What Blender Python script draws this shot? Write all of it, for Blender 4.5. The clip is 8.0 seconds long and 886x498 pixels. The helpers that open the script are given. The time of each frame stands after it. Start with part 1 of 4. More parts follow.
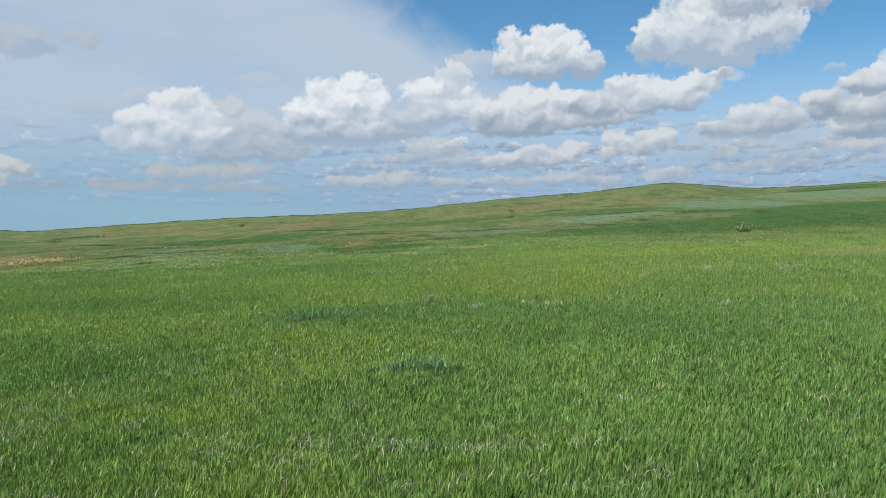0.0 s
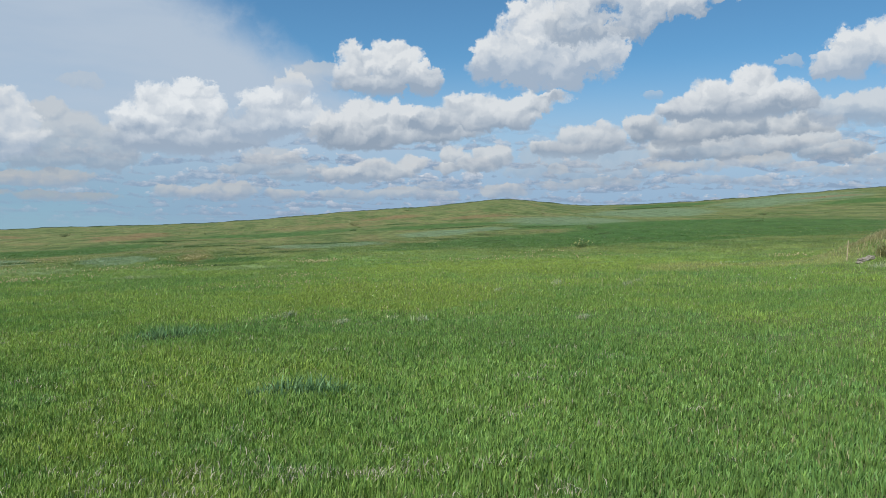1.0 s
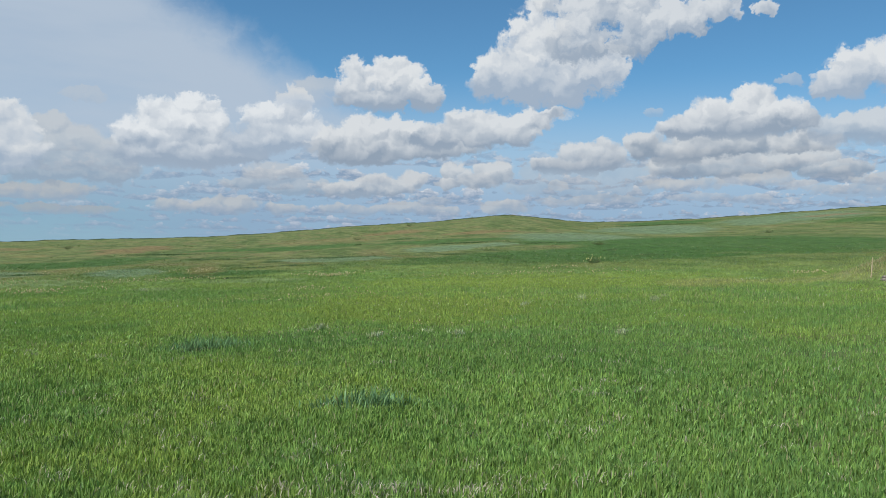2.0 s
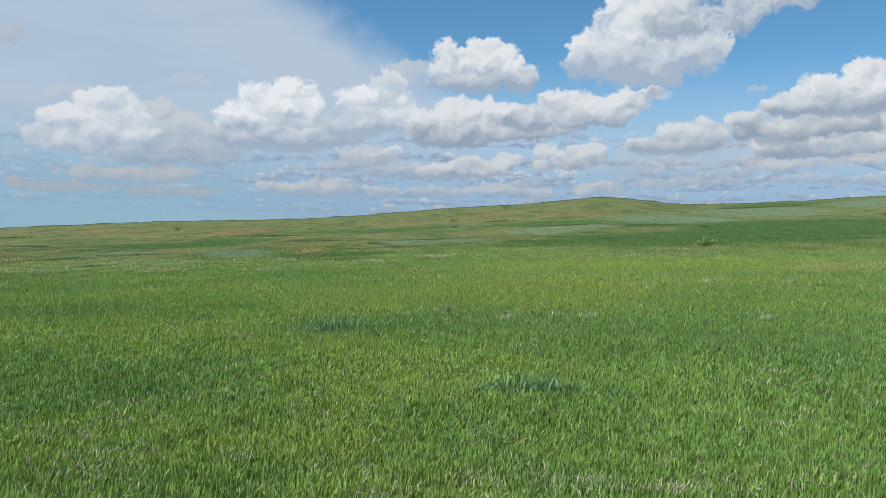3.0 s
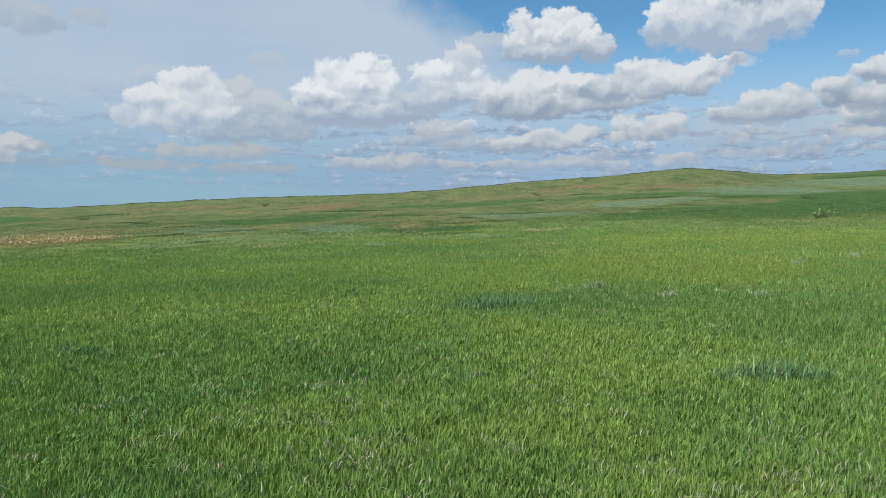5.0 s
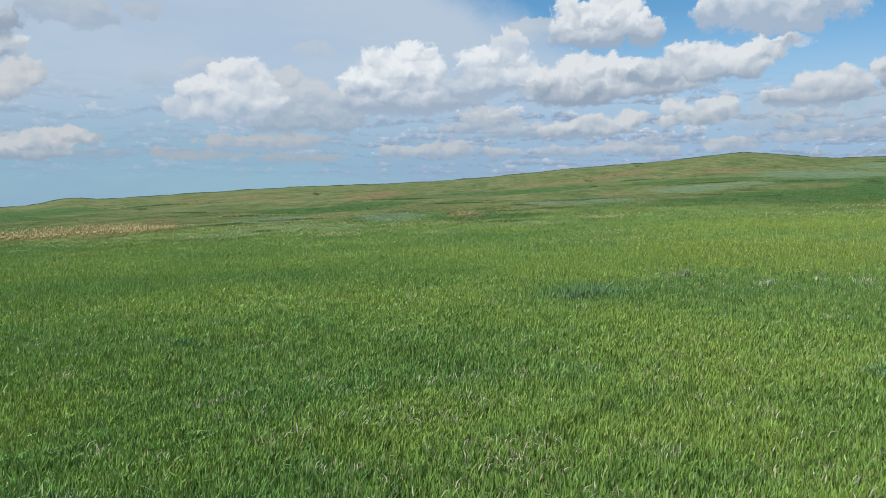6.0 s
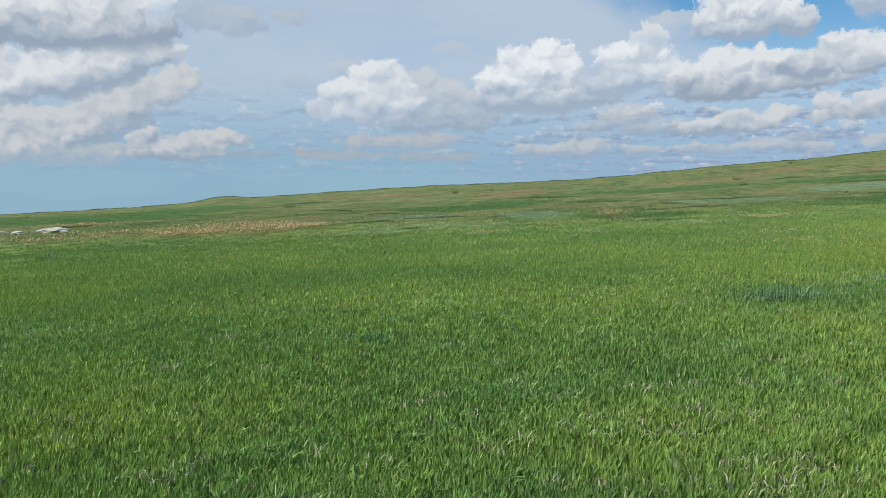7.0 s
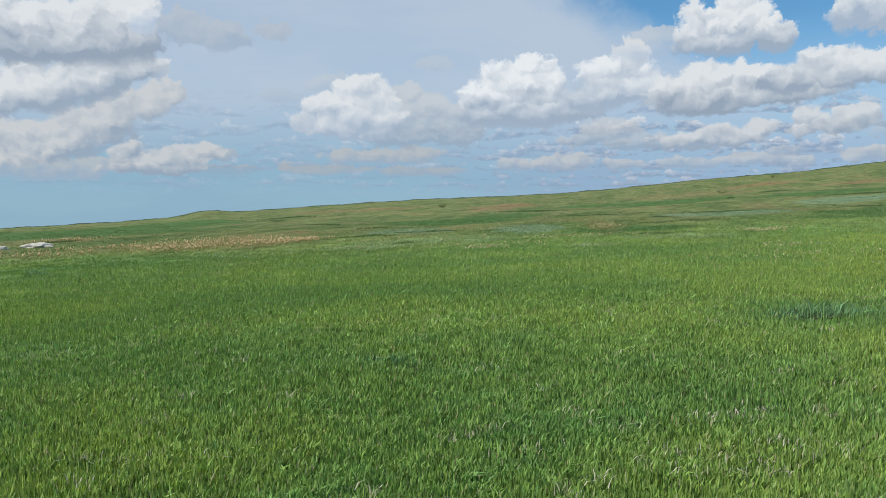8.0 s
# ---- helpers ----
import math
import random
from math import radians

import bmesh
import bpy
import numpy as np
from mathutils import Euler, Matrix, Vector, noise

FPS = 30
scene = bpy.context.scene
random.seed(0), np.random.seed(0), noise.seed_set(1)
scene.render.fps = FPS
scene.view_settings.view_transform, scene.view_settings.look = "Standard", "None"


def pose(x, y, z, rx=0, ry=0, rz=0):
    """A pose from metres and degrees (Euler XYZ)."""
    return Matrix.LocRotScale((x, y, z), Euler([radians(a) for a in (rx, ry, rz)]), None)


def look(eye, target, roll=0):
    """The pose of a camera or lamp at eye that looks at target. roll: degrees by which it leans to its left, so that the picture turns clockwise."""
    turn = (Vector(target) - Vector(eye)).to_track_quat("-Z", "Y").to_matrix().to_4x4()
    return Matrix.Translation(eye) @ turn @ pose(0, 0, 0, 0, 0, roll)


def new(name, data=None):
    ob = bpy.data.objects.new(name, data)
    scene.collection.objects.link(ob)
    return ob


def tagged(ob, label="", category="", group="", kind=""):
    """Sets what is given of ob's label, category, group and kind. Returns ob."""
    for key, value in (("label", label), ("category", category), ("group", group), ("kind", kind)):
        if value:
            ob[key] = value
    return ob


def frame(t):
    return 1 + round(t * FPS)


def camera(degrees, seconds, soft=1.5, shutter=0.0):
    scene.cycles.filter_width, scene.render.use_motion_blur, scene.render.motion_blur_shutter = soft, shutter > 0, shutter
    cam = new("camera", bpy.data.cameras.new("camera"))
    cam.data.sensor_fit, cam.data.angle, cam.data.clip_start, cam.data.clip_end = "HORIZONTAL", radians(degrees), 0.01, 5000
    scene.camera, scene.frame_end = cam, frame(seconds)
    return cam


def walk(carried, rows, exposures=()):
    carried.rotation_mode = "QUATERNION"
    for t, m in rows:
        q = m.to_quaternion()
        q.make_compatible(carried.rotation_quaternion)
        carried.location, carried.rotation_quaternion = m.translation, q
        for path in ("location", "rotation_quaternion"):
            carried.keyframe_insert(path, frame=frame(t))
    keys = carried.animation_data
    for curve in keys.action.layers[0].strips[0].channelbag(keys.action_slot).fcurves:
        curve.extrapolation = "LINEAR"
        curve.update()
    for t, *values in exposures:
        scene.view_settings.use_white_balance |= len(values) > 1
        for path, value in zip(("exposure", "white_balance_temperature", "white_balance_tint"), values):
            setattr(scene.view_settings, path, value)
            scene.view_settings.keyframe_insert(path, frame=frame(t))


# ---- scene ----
cam = camera(56.87, 8.0, soft=0.7)
PATH = [
    (0.0, pose(0.000, 0.000, 1.700, 88.35, 0.00, 0.00)),
    (0.5, pose(-0.245, 0.099, 1.720, 87.91, -0.15, -2.33)),
    (1.0, pose(-0.476, 0.215, 1.728, 89.32, -0.59, -11.18)),
    (1.2, pose(-0.599, 0.280, 1.726, 89.83, -0.67, -12.15)),
    (2.3, pose(-1.324, 0.719, 1.640, 90.48, -1.64, -9.69)),
    (2.5, pose(-1.454, 0.820, 1.642, 90.08, -1.35, -7.40)),
    (3.0, pose(-1.783, 1.033, 1.611, 89.05, -1.26, -4.72)),
    (3.5, pose(-2.126, 1.189, 1.612, 88.12, -1.32, -3.77)),
    (4.0, pose(-2.487, 1.378, 1.596, 87.95, -0.90, -2.13)),
    (4.5, pose(-2.871, 1.510, 1.587, 87.58, -0.87, -0.95)),
    (4.7, pose(-3.012, 1.556, 1.587, 87.38, -0.92, -0.48)),
    (5.8, pose(-3.737, 1.883, 1.571, 86.44, -0.20, 3.31)),
    (6.0, pose(-3.885, 1.950, 1.572, 86.24, -0.28, 3.81)),
    (6.5, pose(-4.248, 2.143, 1.547, 86.53, -0.31, 8.68)),
    (7.0, pose(-4.625, 2.335, 1.501, 86.11, -0.30, 13.18)),
    (7.5, pose(-4.937, 2.511, 1.506, 85.95, 0.13, 13.74)),
    (8.0, pose(-5.260, 2.760, 1.498, 87.08, -0.20, 12.06)),
]
walk(cam, PATH, [(0.0, 0.0), (0.5, 0.0), (1.0, -0.08), (1.2, -0.10), (2.5, -0.10), (3.0, -0.03), (3.5, 0.01), (4.5, -0.05), (6.0, 0.0), (8.0, -0.02)])

# ---- node helpers ----


class Nodes:
    """Short calls for building node trees: every method returns an output socket."""

    def __init__(self, tree):
        self.tree = tree
        tree.nodes.clear()

    def add(self, kind, **settings):
        n = self.tree.nodes.new(kind)
        for key, value in settings.items():
            setattr(n, key, value)
        return n

    def put(self, socket, value):
        if isinstance(value, bpy.types.NodeSocket):
            self.tree.links.new(value, socket)
        elif value is not None:
            socket.default_value = value

    def math(self, op, a, b=None, c=None, clamp=False):
        n = self.add("ShaderNodeMath", operation=op, use_clamp=clamp)
        for s, v in zip(n.inputs, (a, b, c)):
            self.put(s, v)
        return n.outputs[0]

    def vec(self, op, a, b=None, c=None):
        n = self.add("ShaderNodeVectorMath", operation=op)
        for s, v in zip(n.inputs, (a, b, c)):
            self.put(s, v)
        return n.outputs["Value"] if op in ("DOT_PRODUCT", "LENGTH", "DISTANCE") else n.outputs[0]

    def add_xyz(self, v):
        n = self.add("ShaderNodeCombineXYZ")
        for s in n.inputs:
            self.put(s, v)
        return n.outputs[0]

    def span(self, value, lo, hi, to_lo=0.0, to_hi=1.0, smooth=True):
        n = self.add("ShaderNodeMapRange", interpolation_type="SMOOTHSTEP" if smooth else "LINEAR")
        for s, v in zip(n.inputs, (value, lo, hi, to_lo, to_hi)):
            self.put(s, v)
        return n.outputs[0]

    def mix(self, fac, a, b):
        n = self.add("ShaderNodeMix", data_type="RGBA")
        self.put(n.inputs[0], fac)
        self.put(n.inputs[6], a)
        self.put(n.inputs[7], b)
        return n.outputs[2]

    def noise(self, vector, scale, detail=3.0, rough=0.5, dims="3D", distortion=0.0):
        n = self.add("ShaderNodeTexNoise", noise_dimensions=dims)
        self.put(n.inputs["Vector"], vector)
        n.inputs["Scale"].default_value, n.inputs["Detail"].default_value = scale, detail
        n.inputs["Roughness"].default_value, n.inputs["Distortion"].default_value = rough, distortion
        return n.outputs[0]

    def cells(self, vector, scale, detail=2.0, rough=0.5):
        n = self.add("ShaderNodeTexVoronoi", voronoi_dimensions="2D", feature="F1", normalize=True)
        self.put(n.inputs["Vector"], vector)
        n.inputs["Scale"].default_value, n.inputs["Detail"].default_value, n.inputs["Roughness"].default_value = scale, detail, rough
        return n.outputs["Distance"]


# ---- sky and sun ----
SUN_TURN, SUN_HEIGHT = -128.0, 52.0  # degrees: azimuth from +y towards +x, elevation
sun_data = bpy.data.lights.new("sun", "SUN")
sun_data.energy, sun_data.angle, sun_data.color = 4.8, radians(0.55), (1.0, 0.955, 0.88)
sun = new("sun", sun_data)
to_sun = Vector((math.sin(radians(SUN_TURN)) * math.cos(radians(SUN_HEIGHT)), math.cos(radians(SUN_TURN)) * math.cos(radians(SUN_HEIGHT)), math.sin(radians(SUN_HEIGHT))))
sun.matrix_world = look(to_sun * 60, (0, 0, 0))

world = bpy.data.worlds.new("sky")
world.use_nodes = True
scene.world = world
W = Nodes(world.node_tree)
sky = W.add("ShaderNodeTexSky", sky_type="NISHITA", sun_disc=False, sun_elevation=radians(SUN_HEIGHT), sun_rotation=radians(SUN_TURN))
sky.altitude, sky.air_density, sky.dust_density, sky.ozone_density = 1500, 1.0, 0.2, 1.5
way = W.add("ShaderNodeTexCoord").outputs["Generated"]
apart = W.add("ShaderNodeSeparateXYZ")
W.put(apart.inputs[0], way)
AZ = W.math("MULTIPLY", W.math("ARCTAN2", apart.outputs[0], apart.outputs[1]), 57.2958)
EL = W.math("MULTIPLY", W.math("ARCSINE", apart.outputs[2]), 57.2958)
join = W.add("ShaderNodeCombineXYZ")
W.put(join.inputs[0], AZ), W.put(join.inputs[1], EL)
SPOT = join.outputs[0]  # degrees across the sky

SKY_STRENGTH = 0.09


def tint(r, g, b):
    """A cloud's brightness, in the units of the sky texture."""
    return r / SKY_STRENGTH, g / SKY_STRENGTH, b / SKY_STRENGTH, 1


# billows: round lumps with creases between them; the lower, farther clouds show finer ones
FINE = W.span(EL, 8.0, 3.0)


def billows(at, grain):
    lumps = W.math("SUBTRACT", 1.0, W.cells(at, 0.42 * grain, 2.0, 0.5))
    fine = W.noise(at, 0.45 * grain, 2.6, 0.42, "2D")
    return W.math("MULTIPLY_ADD", lumps, 0.5, fine)


def two_grains(at):
    n = W.add("ShaderNodeMix", data_type="FLOAT")
    W.put(n.inputs[0], FINE), W.put(n.inputs[2], billows(at, 1.0)), W.put(n.inputs[3], billows(at, 1.8))
    return n.outputs[0]


bent = W.add("ShaderNodeTexNoise", noise_dimensions="2D")
W.put(bent.inputs["Vector"], SPOT)
bent.inputs["Scale"].default_value, bent.inputs["Detail"].default_value, bent.inputs["Roughness"].default_value = 0.8, 4.0, 0.6
reach = W.span(EL, 1.0, 14.0, 0.5, 2.2, False)
nudge = W.vec("MULTIPLY", W.vec("SUBTRACT", bent.outputs[1], (0.5, 0.5, 0.5)), (1.0, 0.75, 0.0))
scale = W.add("ShaderNodeVectorMath", operation="SCALE")
W.put(scale.inputs[0], nudge), W.put(scale.inputs["Scale"], reach)
BENT = W.vec("ADD", SPOT, scale.outputs[0])
third = W.add("ShaderNodeCombineXYZ")
W.put(third.inputs[2], EL)
CHAIN = W.vec("ADD", BENT, third.outputs[0])  # bent azimuth and elevation, and the plain elevation
stretch = W.vec("MULTIPLY", BENT, (1.0, 1.2, 1.0))
wander = W.noise(stretch, 0.35, 4.0, 0.55, "2D")
BILLOW = two_grains(stretch)
LIT = two_grains(W.vec("ADD", stretch, (-0.28, 0.50, 0.0)))
RELIEF = W.math("SUBTRACT", BILLOW, LIT)
frayed = W.math("MULTIPLY_ADD", W.noise(stretch, 1.7, 5.0, 0.52, "2D"), 0.40, BILLOW)
ROUGH = W.math("MULTIPLY", W.math("SUBTRACT", frayed, 1.0), 1.45)

# thin veil of high cloud over the left of the sky
edge = W.math("MULTIPLY_ADD", EL, 1.86, AZ)
edge = W.math("ADD", edge, W.math("MULTIPLY", W.math("SUBTRACT", wander, 0.5), 5.0))
veil = W.span(edge, 27.0, 19.0)
streak = W.noise(W.vec("MULTIPLY", SPOT, (0.05, 0.22, 1.0)), 1.0, 4.0, 0.6, "2D")
veil = W.math("MULTIPLY", veil, W.span(streak, 0.25, 0.7, 0.78, 0.95))
low = W.span(EL, 13.0, 3.0, 0.0, 0.88)
haze = W.mix(W.span(AZ, -20.0, 12.0), tint(0.265, 0.425, 0.575), tint(0.30, 0.42, 0.615))
haze = W.mix(W.span(EL, 1.5, 8.5), haze, tint(0.485, 0.58, 0.70))
blue = W.vec("MULTIPLY", sky.outputs[0], (0.73, 1.20, 1.34))
COLOUR = W.mix(W.math("MAXIMUM", veil, low), blue, haze)

# far rows of small heaps, one behind another: each row has a flat grey base and a lumpy white top
def far_rows(pace, shift, lumps, much):
    global COLOUR
    v = W.math("MULTIPLY_ADD", W.math("SQRT", W.math("MAXIMUM", EL, 0.0)), pace, shift)
    v = W.math("MULTIPLY_ADD", W.math("SUBTRACT", W.noise(W.vec("MULTIPLY", SPOT, (0.16, 0.0, 0.0)), 1.0, 2.0, 0.5, "2D"), 0.5), 1.6, v)
    row = W.math("FLOOR", v)
    up = W.math("FRACT", v)
    at = W.add("ShaderNodeCombineXYZ")
    W.put(at.inputs[0], W.math("MULTIPLY", AZ, lumps)), W.put(at.inputs[1], W.math("MULTIPLY", row, 7.31))
    here = W.vec("ADD", at.outputs[0], W.vec("MULTIPLY", SPOT, (0.0, 0.55, 0.0)))
    high = W.noise(here, 1.0, 5.0, 0.58, "2D")
    fray = W.noise(W.vec("MULTIPLY", SPOT, (1.3, 2.6, 1.0)), 1.0, 4.0, 0.6, "2D")
    top = W.math("MULTIPLY_ADD", W.math("SUBTRACT", fray, 0.5), 0.75, W.span(high, 0.36, 0.74, -0.25, 0.95, False))
    over = W.span(W.math("SUBTRACT", top, up), -0.06, 0.20)
    over = W.math("MULTIPLY", over, W.span(W.math("MULTIPLY_ADD", fray, 0.3, up), 0.08, 0.26))
    over = W.math("MULTIPLY", over, W.math("MULTIPLY", W.span(EL, 0.5, 2.0), W.span(EL, 8.5, 5.5)))
    over = W.math("MULTIPLY", over, W.span(AZ, -22.0, 6.0, much * 0.35, much))
    lit = W.math("ADD", W.span(up, 0.1, 0.75, 0.0, 0.9, False), W.math("MULTIPLY", W.math("SUBTRACT", fray, 0.5), 1.6), clamp=True)
    COLOUR = W.mix(over, COLOUR, W.mix(lit, tint(0.270, 0.375, 0.525), W.mix(W.span(EL, 1.0, 6.0), tint(0.50, 0.57, 0.68), tint(0.74, 0.77, 0.81))))


far_rows(3.6, 0.0, 0.42, 0.92)
far_rows(2.9, 0.55, 0.33, 0.98)
far_rows(4.7, 0.3, 0.55, 0.9)


def step_up(lo, hi, v):
    return min(max((v - lo) / (hi - lo), 0.0), 1.0)


def cumulus(base, top, white, grey, solid, *puffs, lean=0.0, at=0.0):
    """One heap cloud, laid over those before it: degrees of elevation of its base and top, its lit and shaded
    tone, how solid it is, and its puffs (azimuth, elevation, half width, half height). lean: how fast its base
    rises with the azimuth, from the azimuth at."""
    global COLOUR, CHAIN
    split = W.add("ShaderNodeSeparateXYZ")
    W.put(split.inputs[0], CHAIN)
    level = split.outputs[2]
    if lean:
        level = W.math("MULTIPLY_ADD", W.math("SUBTRACT", split.outputs[0], at), -lean, level)
    near, side = None, None
    for a, e, rx, ry in puffs:
        q = W.vec("MULTIPLY_ADD", CHAIN, (1 / rx, 1 / ry, 0.0), (-a / rx, -e / ry, 0.0))
        d, s = W.vec("DOT_PRODUCT", q, q), W.vec("DOT_PRODUCT", q, (-0.25, 0.75, 0.0))
        if near is None:
            near, side = d, s
            continue
        first = W.add("ShaderNodeMix", data_type="FLOAT")
        W.put(first.inputs[0], W.span(W.math("SUBTRACT", near, d), -0.25, 0.25)), W.put(first.inputs[2], side), W.put(first.inputs[3], s)
        side = first.outputs[0]
        near = W.math("MINIMUM", near, d)
    body = W.math("SUBTRACT", ROUGH, near)
    alpha = W.span(body, -1.06, -0.56, 0.0, solid)
    alpha = W.math("MULTIPLY", alpha, W.span(W.math("MULTIPLY_ADD", ROUGH, 0.5, level), base - 0.7, base + 0.5))
    lumpy = W.math("MULTIPLY_ADD", ROUGH, 0.20 * (top - base), level)
    height = W.span(lumpy, base, base + (top - base) * 0.75, -0.22, 0.46)
    height = W.math("ADD", height, W.span(lumpy, base - 0.4, base + 0.22 * (top - base) + 0.2, -0.34, 0.0))
    # the lit upper side shows its billows, the base is smooth
    relief = W.math("MULTIPLY", RELIEF, W.span(level, base, base + (top - base) * 0.5, 0.6, 1.75, False))
    tone = W.math("ADD", W.math("ADD", relief, height), W.math("MULTIPLY_ADD", side, 0.40, 0.33))
    tone = W.math("ADD", tone, W.span(body, -0.5, -1.05, 0.0, 0.10), clamp=True)
    white, grey = white * (0.80 + 0.20 * step_up(4.0, 10.0, top)), grey * (0.88 + 0.12 * step_up(3.0, 9.0, top))
    shade = tint(grey * 0.76, grey * 0.95, grey * 1.20)
    colour = W.mix(tone, shade, tint(white * 0.77, white * 0.805, white * 0.835))
    COLOUR = W.mix(alpha, COLOUR, colour)
    # each cloud waits for the one behind it, which keeps the shader small
    CHAIN = W.vec("MULTIPLY_ADD", COLOUR, (1e-9, 1e-9, 1e-9), CHAIN)


# thin shreds
cumulus(6.8, 10.3, 0.75, 0.5, 0.35, (-20.1, 8.4, 1.58, 0.71), (-22.9, 7.5, 1.66, 0.55), (-12.7, 9.8, 1.19, 0.48))
# thin shreds
cumulus(10.1, 12.9, 0.68, 0.42, 0.5, (-29.9, 11.7, 2.38, 1.19), (-26.6, 11.1, 1.78, 1.19), (-23.6, 11.8, 1.35, 0.59))
# low shreds
cumulus(2.4, 4.0, 0.75, 0.45, 0.6, (-26.5, 2.5, 2.77, 0.4), (-27.8, 3.5, 1.98, 0.55))
# low streaks
cumulus(2.9, 4.2, 0.8, 0.5, 0.8, (-17.7, 3.5, 2.77, 0.51), (-14.4, 3.6, 2.77, 0.63), (-21.9, 2.8, 1.58, 0.36))
# low streaks
cumulus(2.0, 3.0, 0.7, 0.5, 0.6, (-13.7, 2.5, 3.56, 0.36), (-20.2, 2.6, 3.17, 0.36))
# low row
cumulus(2.6, 3.8, 0.9, 0.5, 0.8, (-7.2, 3.0, 1.43, 0.51), (-3.7, 3.1, 2.45, 0.67), (0.2, 3.0, 1.58, 0.44))
# low grey bank
cumulus(3.8, 6.2, 0.88, 0.42, 0.6, (-0.6, 5.2, 2.38, 0.95), (1.4, 4.5, 3.17, 0.63), (-2.5, 4.6, 1.78, 0.48))
# low bright heap
cumulus(3.7, 5.9, 0.98, 0.45, 0.9, (6.9, 4.7, 2.38, 0.87), (4.8, 4.4, 1.98, 0.71), (8.9, 5.2, 1.11, 0.67))
# low row
cumulus(2.7, 3.9, 0.9, 0.5, 0.7, (4.6, 3.0, 2.38, 0.44), (8.5, 3.2, 2.77, 0.44), (15.3, 3.4, 1.78, 0.51), (11.2, 3.1, 1.58, 0.36))
# low small heaps
cumulus(3.4, 5.3, 0.95, 0.5, 0.65, (19.0, 4.9, 0.79, 0.4), (22.6, 4.0, 2.38, 0.36), (18.9, 3.8, 1.58, 0.32), (10.7, 3.7, 1.19, 0.36), (16.2, 3.5, 1.43, 0.4))
# low small heaps
cumulus(3.8, 6.1, 0.95, 0.5, 0.65, (31.0, 5.3, 1.66, 0.55), (33.1, 5.7, 0.79, 0.44), (27.3, 5.0, 1.66, 0.4), (34.6, 4.9, 1.27, 0.36), (28.7, 4.2, 2.38, 0.32), (32.0, 4.0, 1.98, 0.32))
# low bright heap
cumulus(4.2, 6.7, 0.98, 0.42, 0.9, (14.7, 5.8, 1.66, 0.83), (13.4, 5.3, 1.58, 0.67), (11.7, 5.9, 0.99, 0.79), (11.5, 5.0, 1.19, 0.36))
# grey heap, hazy body
cumulus(3.6, 6.9, 0.80, 0.42, 0.4, (19.2, 5.5, 3.17, 1.35), (23.0, 5.6, 2.77, 1.35), (20.9, 4.8, 5.54, 1.03))
# grey heap, bright caps
cumulus(5.8, 8.0, 0.97, 0.42, 0.92, (20.2, 7.0, 1.58, 0.95), (22.1, 7.0, 1.66, 1.03), (18.9, 6.3, 1.74, 0.71), (21.3, 6.4, 2.77, 0.79))
# long low bank
cumulus(5.3, 7.5, 0.92, 0.4, 0.88, (30.3, 6.4, 5.94, 1.03), (27.4, 6.2, 2.77, 0.71), (34.5, 6.6, 2.38, 0.95), (36.5, 5.8, 2.38, 0.63))
# low row
cumulus(4.2, 5.8, 0.85, 0.5, 0.7, (27.4, 5.0, 2.77, 0.51), (32.8, 5.3, 1.78, 0.55), (37.8, 4.5, 2.38, 0.48), (39.7, 5.1, 2.38, 0.55))
# middle bank
cumulus(6.5, 8.8, 0.92, 0.38, 0.95, (25.1, 7.6, 1.5, 1.19), (27.0, 7.1, 1.98, 0.95), (30.3, 7.8, 5.15, 1.03), (34.4, 7.7, 2.77, 0.79))
# grey bank
cumulus(7.4, 9.6, 0.9, 0.45, 0.85, (39.0, 8.4, 2.57, 1.19), (36.8, 8.4, 1.98, 1.03), (41.5, 8.4, 2.38, 1.19))
# towering heap
cumulus(7.9, 11.5, 1.0, 0.42, 1.0, (29.3, 9.7, 1.82, 1.27), (32.1, 10.2, 1.74, 1.35), (27.4, 8.8, 1.82, 0.87), (31.7, 8.8, 4.35, 1.03), (34.2, 9.2, 1.66, 0.95), (33.0, 9.5, 1.98, 1.19))
# wisp
cumulus(9.6, 10.1, 0.8, 0.5, 0.45, (25.4, 9.8, 0.87, 0.28))
# wisp
cumulus(11.0, 12.0, 0.8, 0.5, 0.5, (34.1, 11.6, 0.87, 0.4))
# bright heap
cumulus(10.2, 14.1, 1.0, 0.5, 1.0, (37.7, 11.7, 1.98, 1.66), (39.6, 12.2, 2.18, 1.9), (36.4, 11.1, 1.43, 0.95), (41.4, 11.4, 3.17, 1.98))
# ragged grey mass
cumulus(3.9, 8.7, 0.82, 0.42, 0.7, (-14.4, 7.8, 1.35, 0.87), (-13.3, 6.7, 2.18, 1.43), (-11.4, 5.7, 2.38, 1.66), (-15.0, 5.3, 2.77, 1.35))
# bright heap with a sheared left side
cumulus(4.0, 9.2, 1.0, 0.50, 0.95, (-18.0, 7.9, 1.82, 1.27), (-16.8, 7.3, 1.74, 1.27), (-20.0, 6.7, 2.14, 1.11), (-21.7, 5.8, 1.11, 0.71), (-18.4, 5.9, 3.96, 1.35))
# middle heap
cumulus(5.5, 10.6, 1.06, 0.46, 0.97, (-6.0, 9.6, 1.58, 1.03), (-8.1, 8.6, 1.98, 1.43), (-5.5, 8.1, 2.38, 1.66), (-8.9, 7.4, 2.22, 1.35), (-6.8, 6.4, 5.15, 1.03), (-3.3, 6.8, 2.38, 1.03))
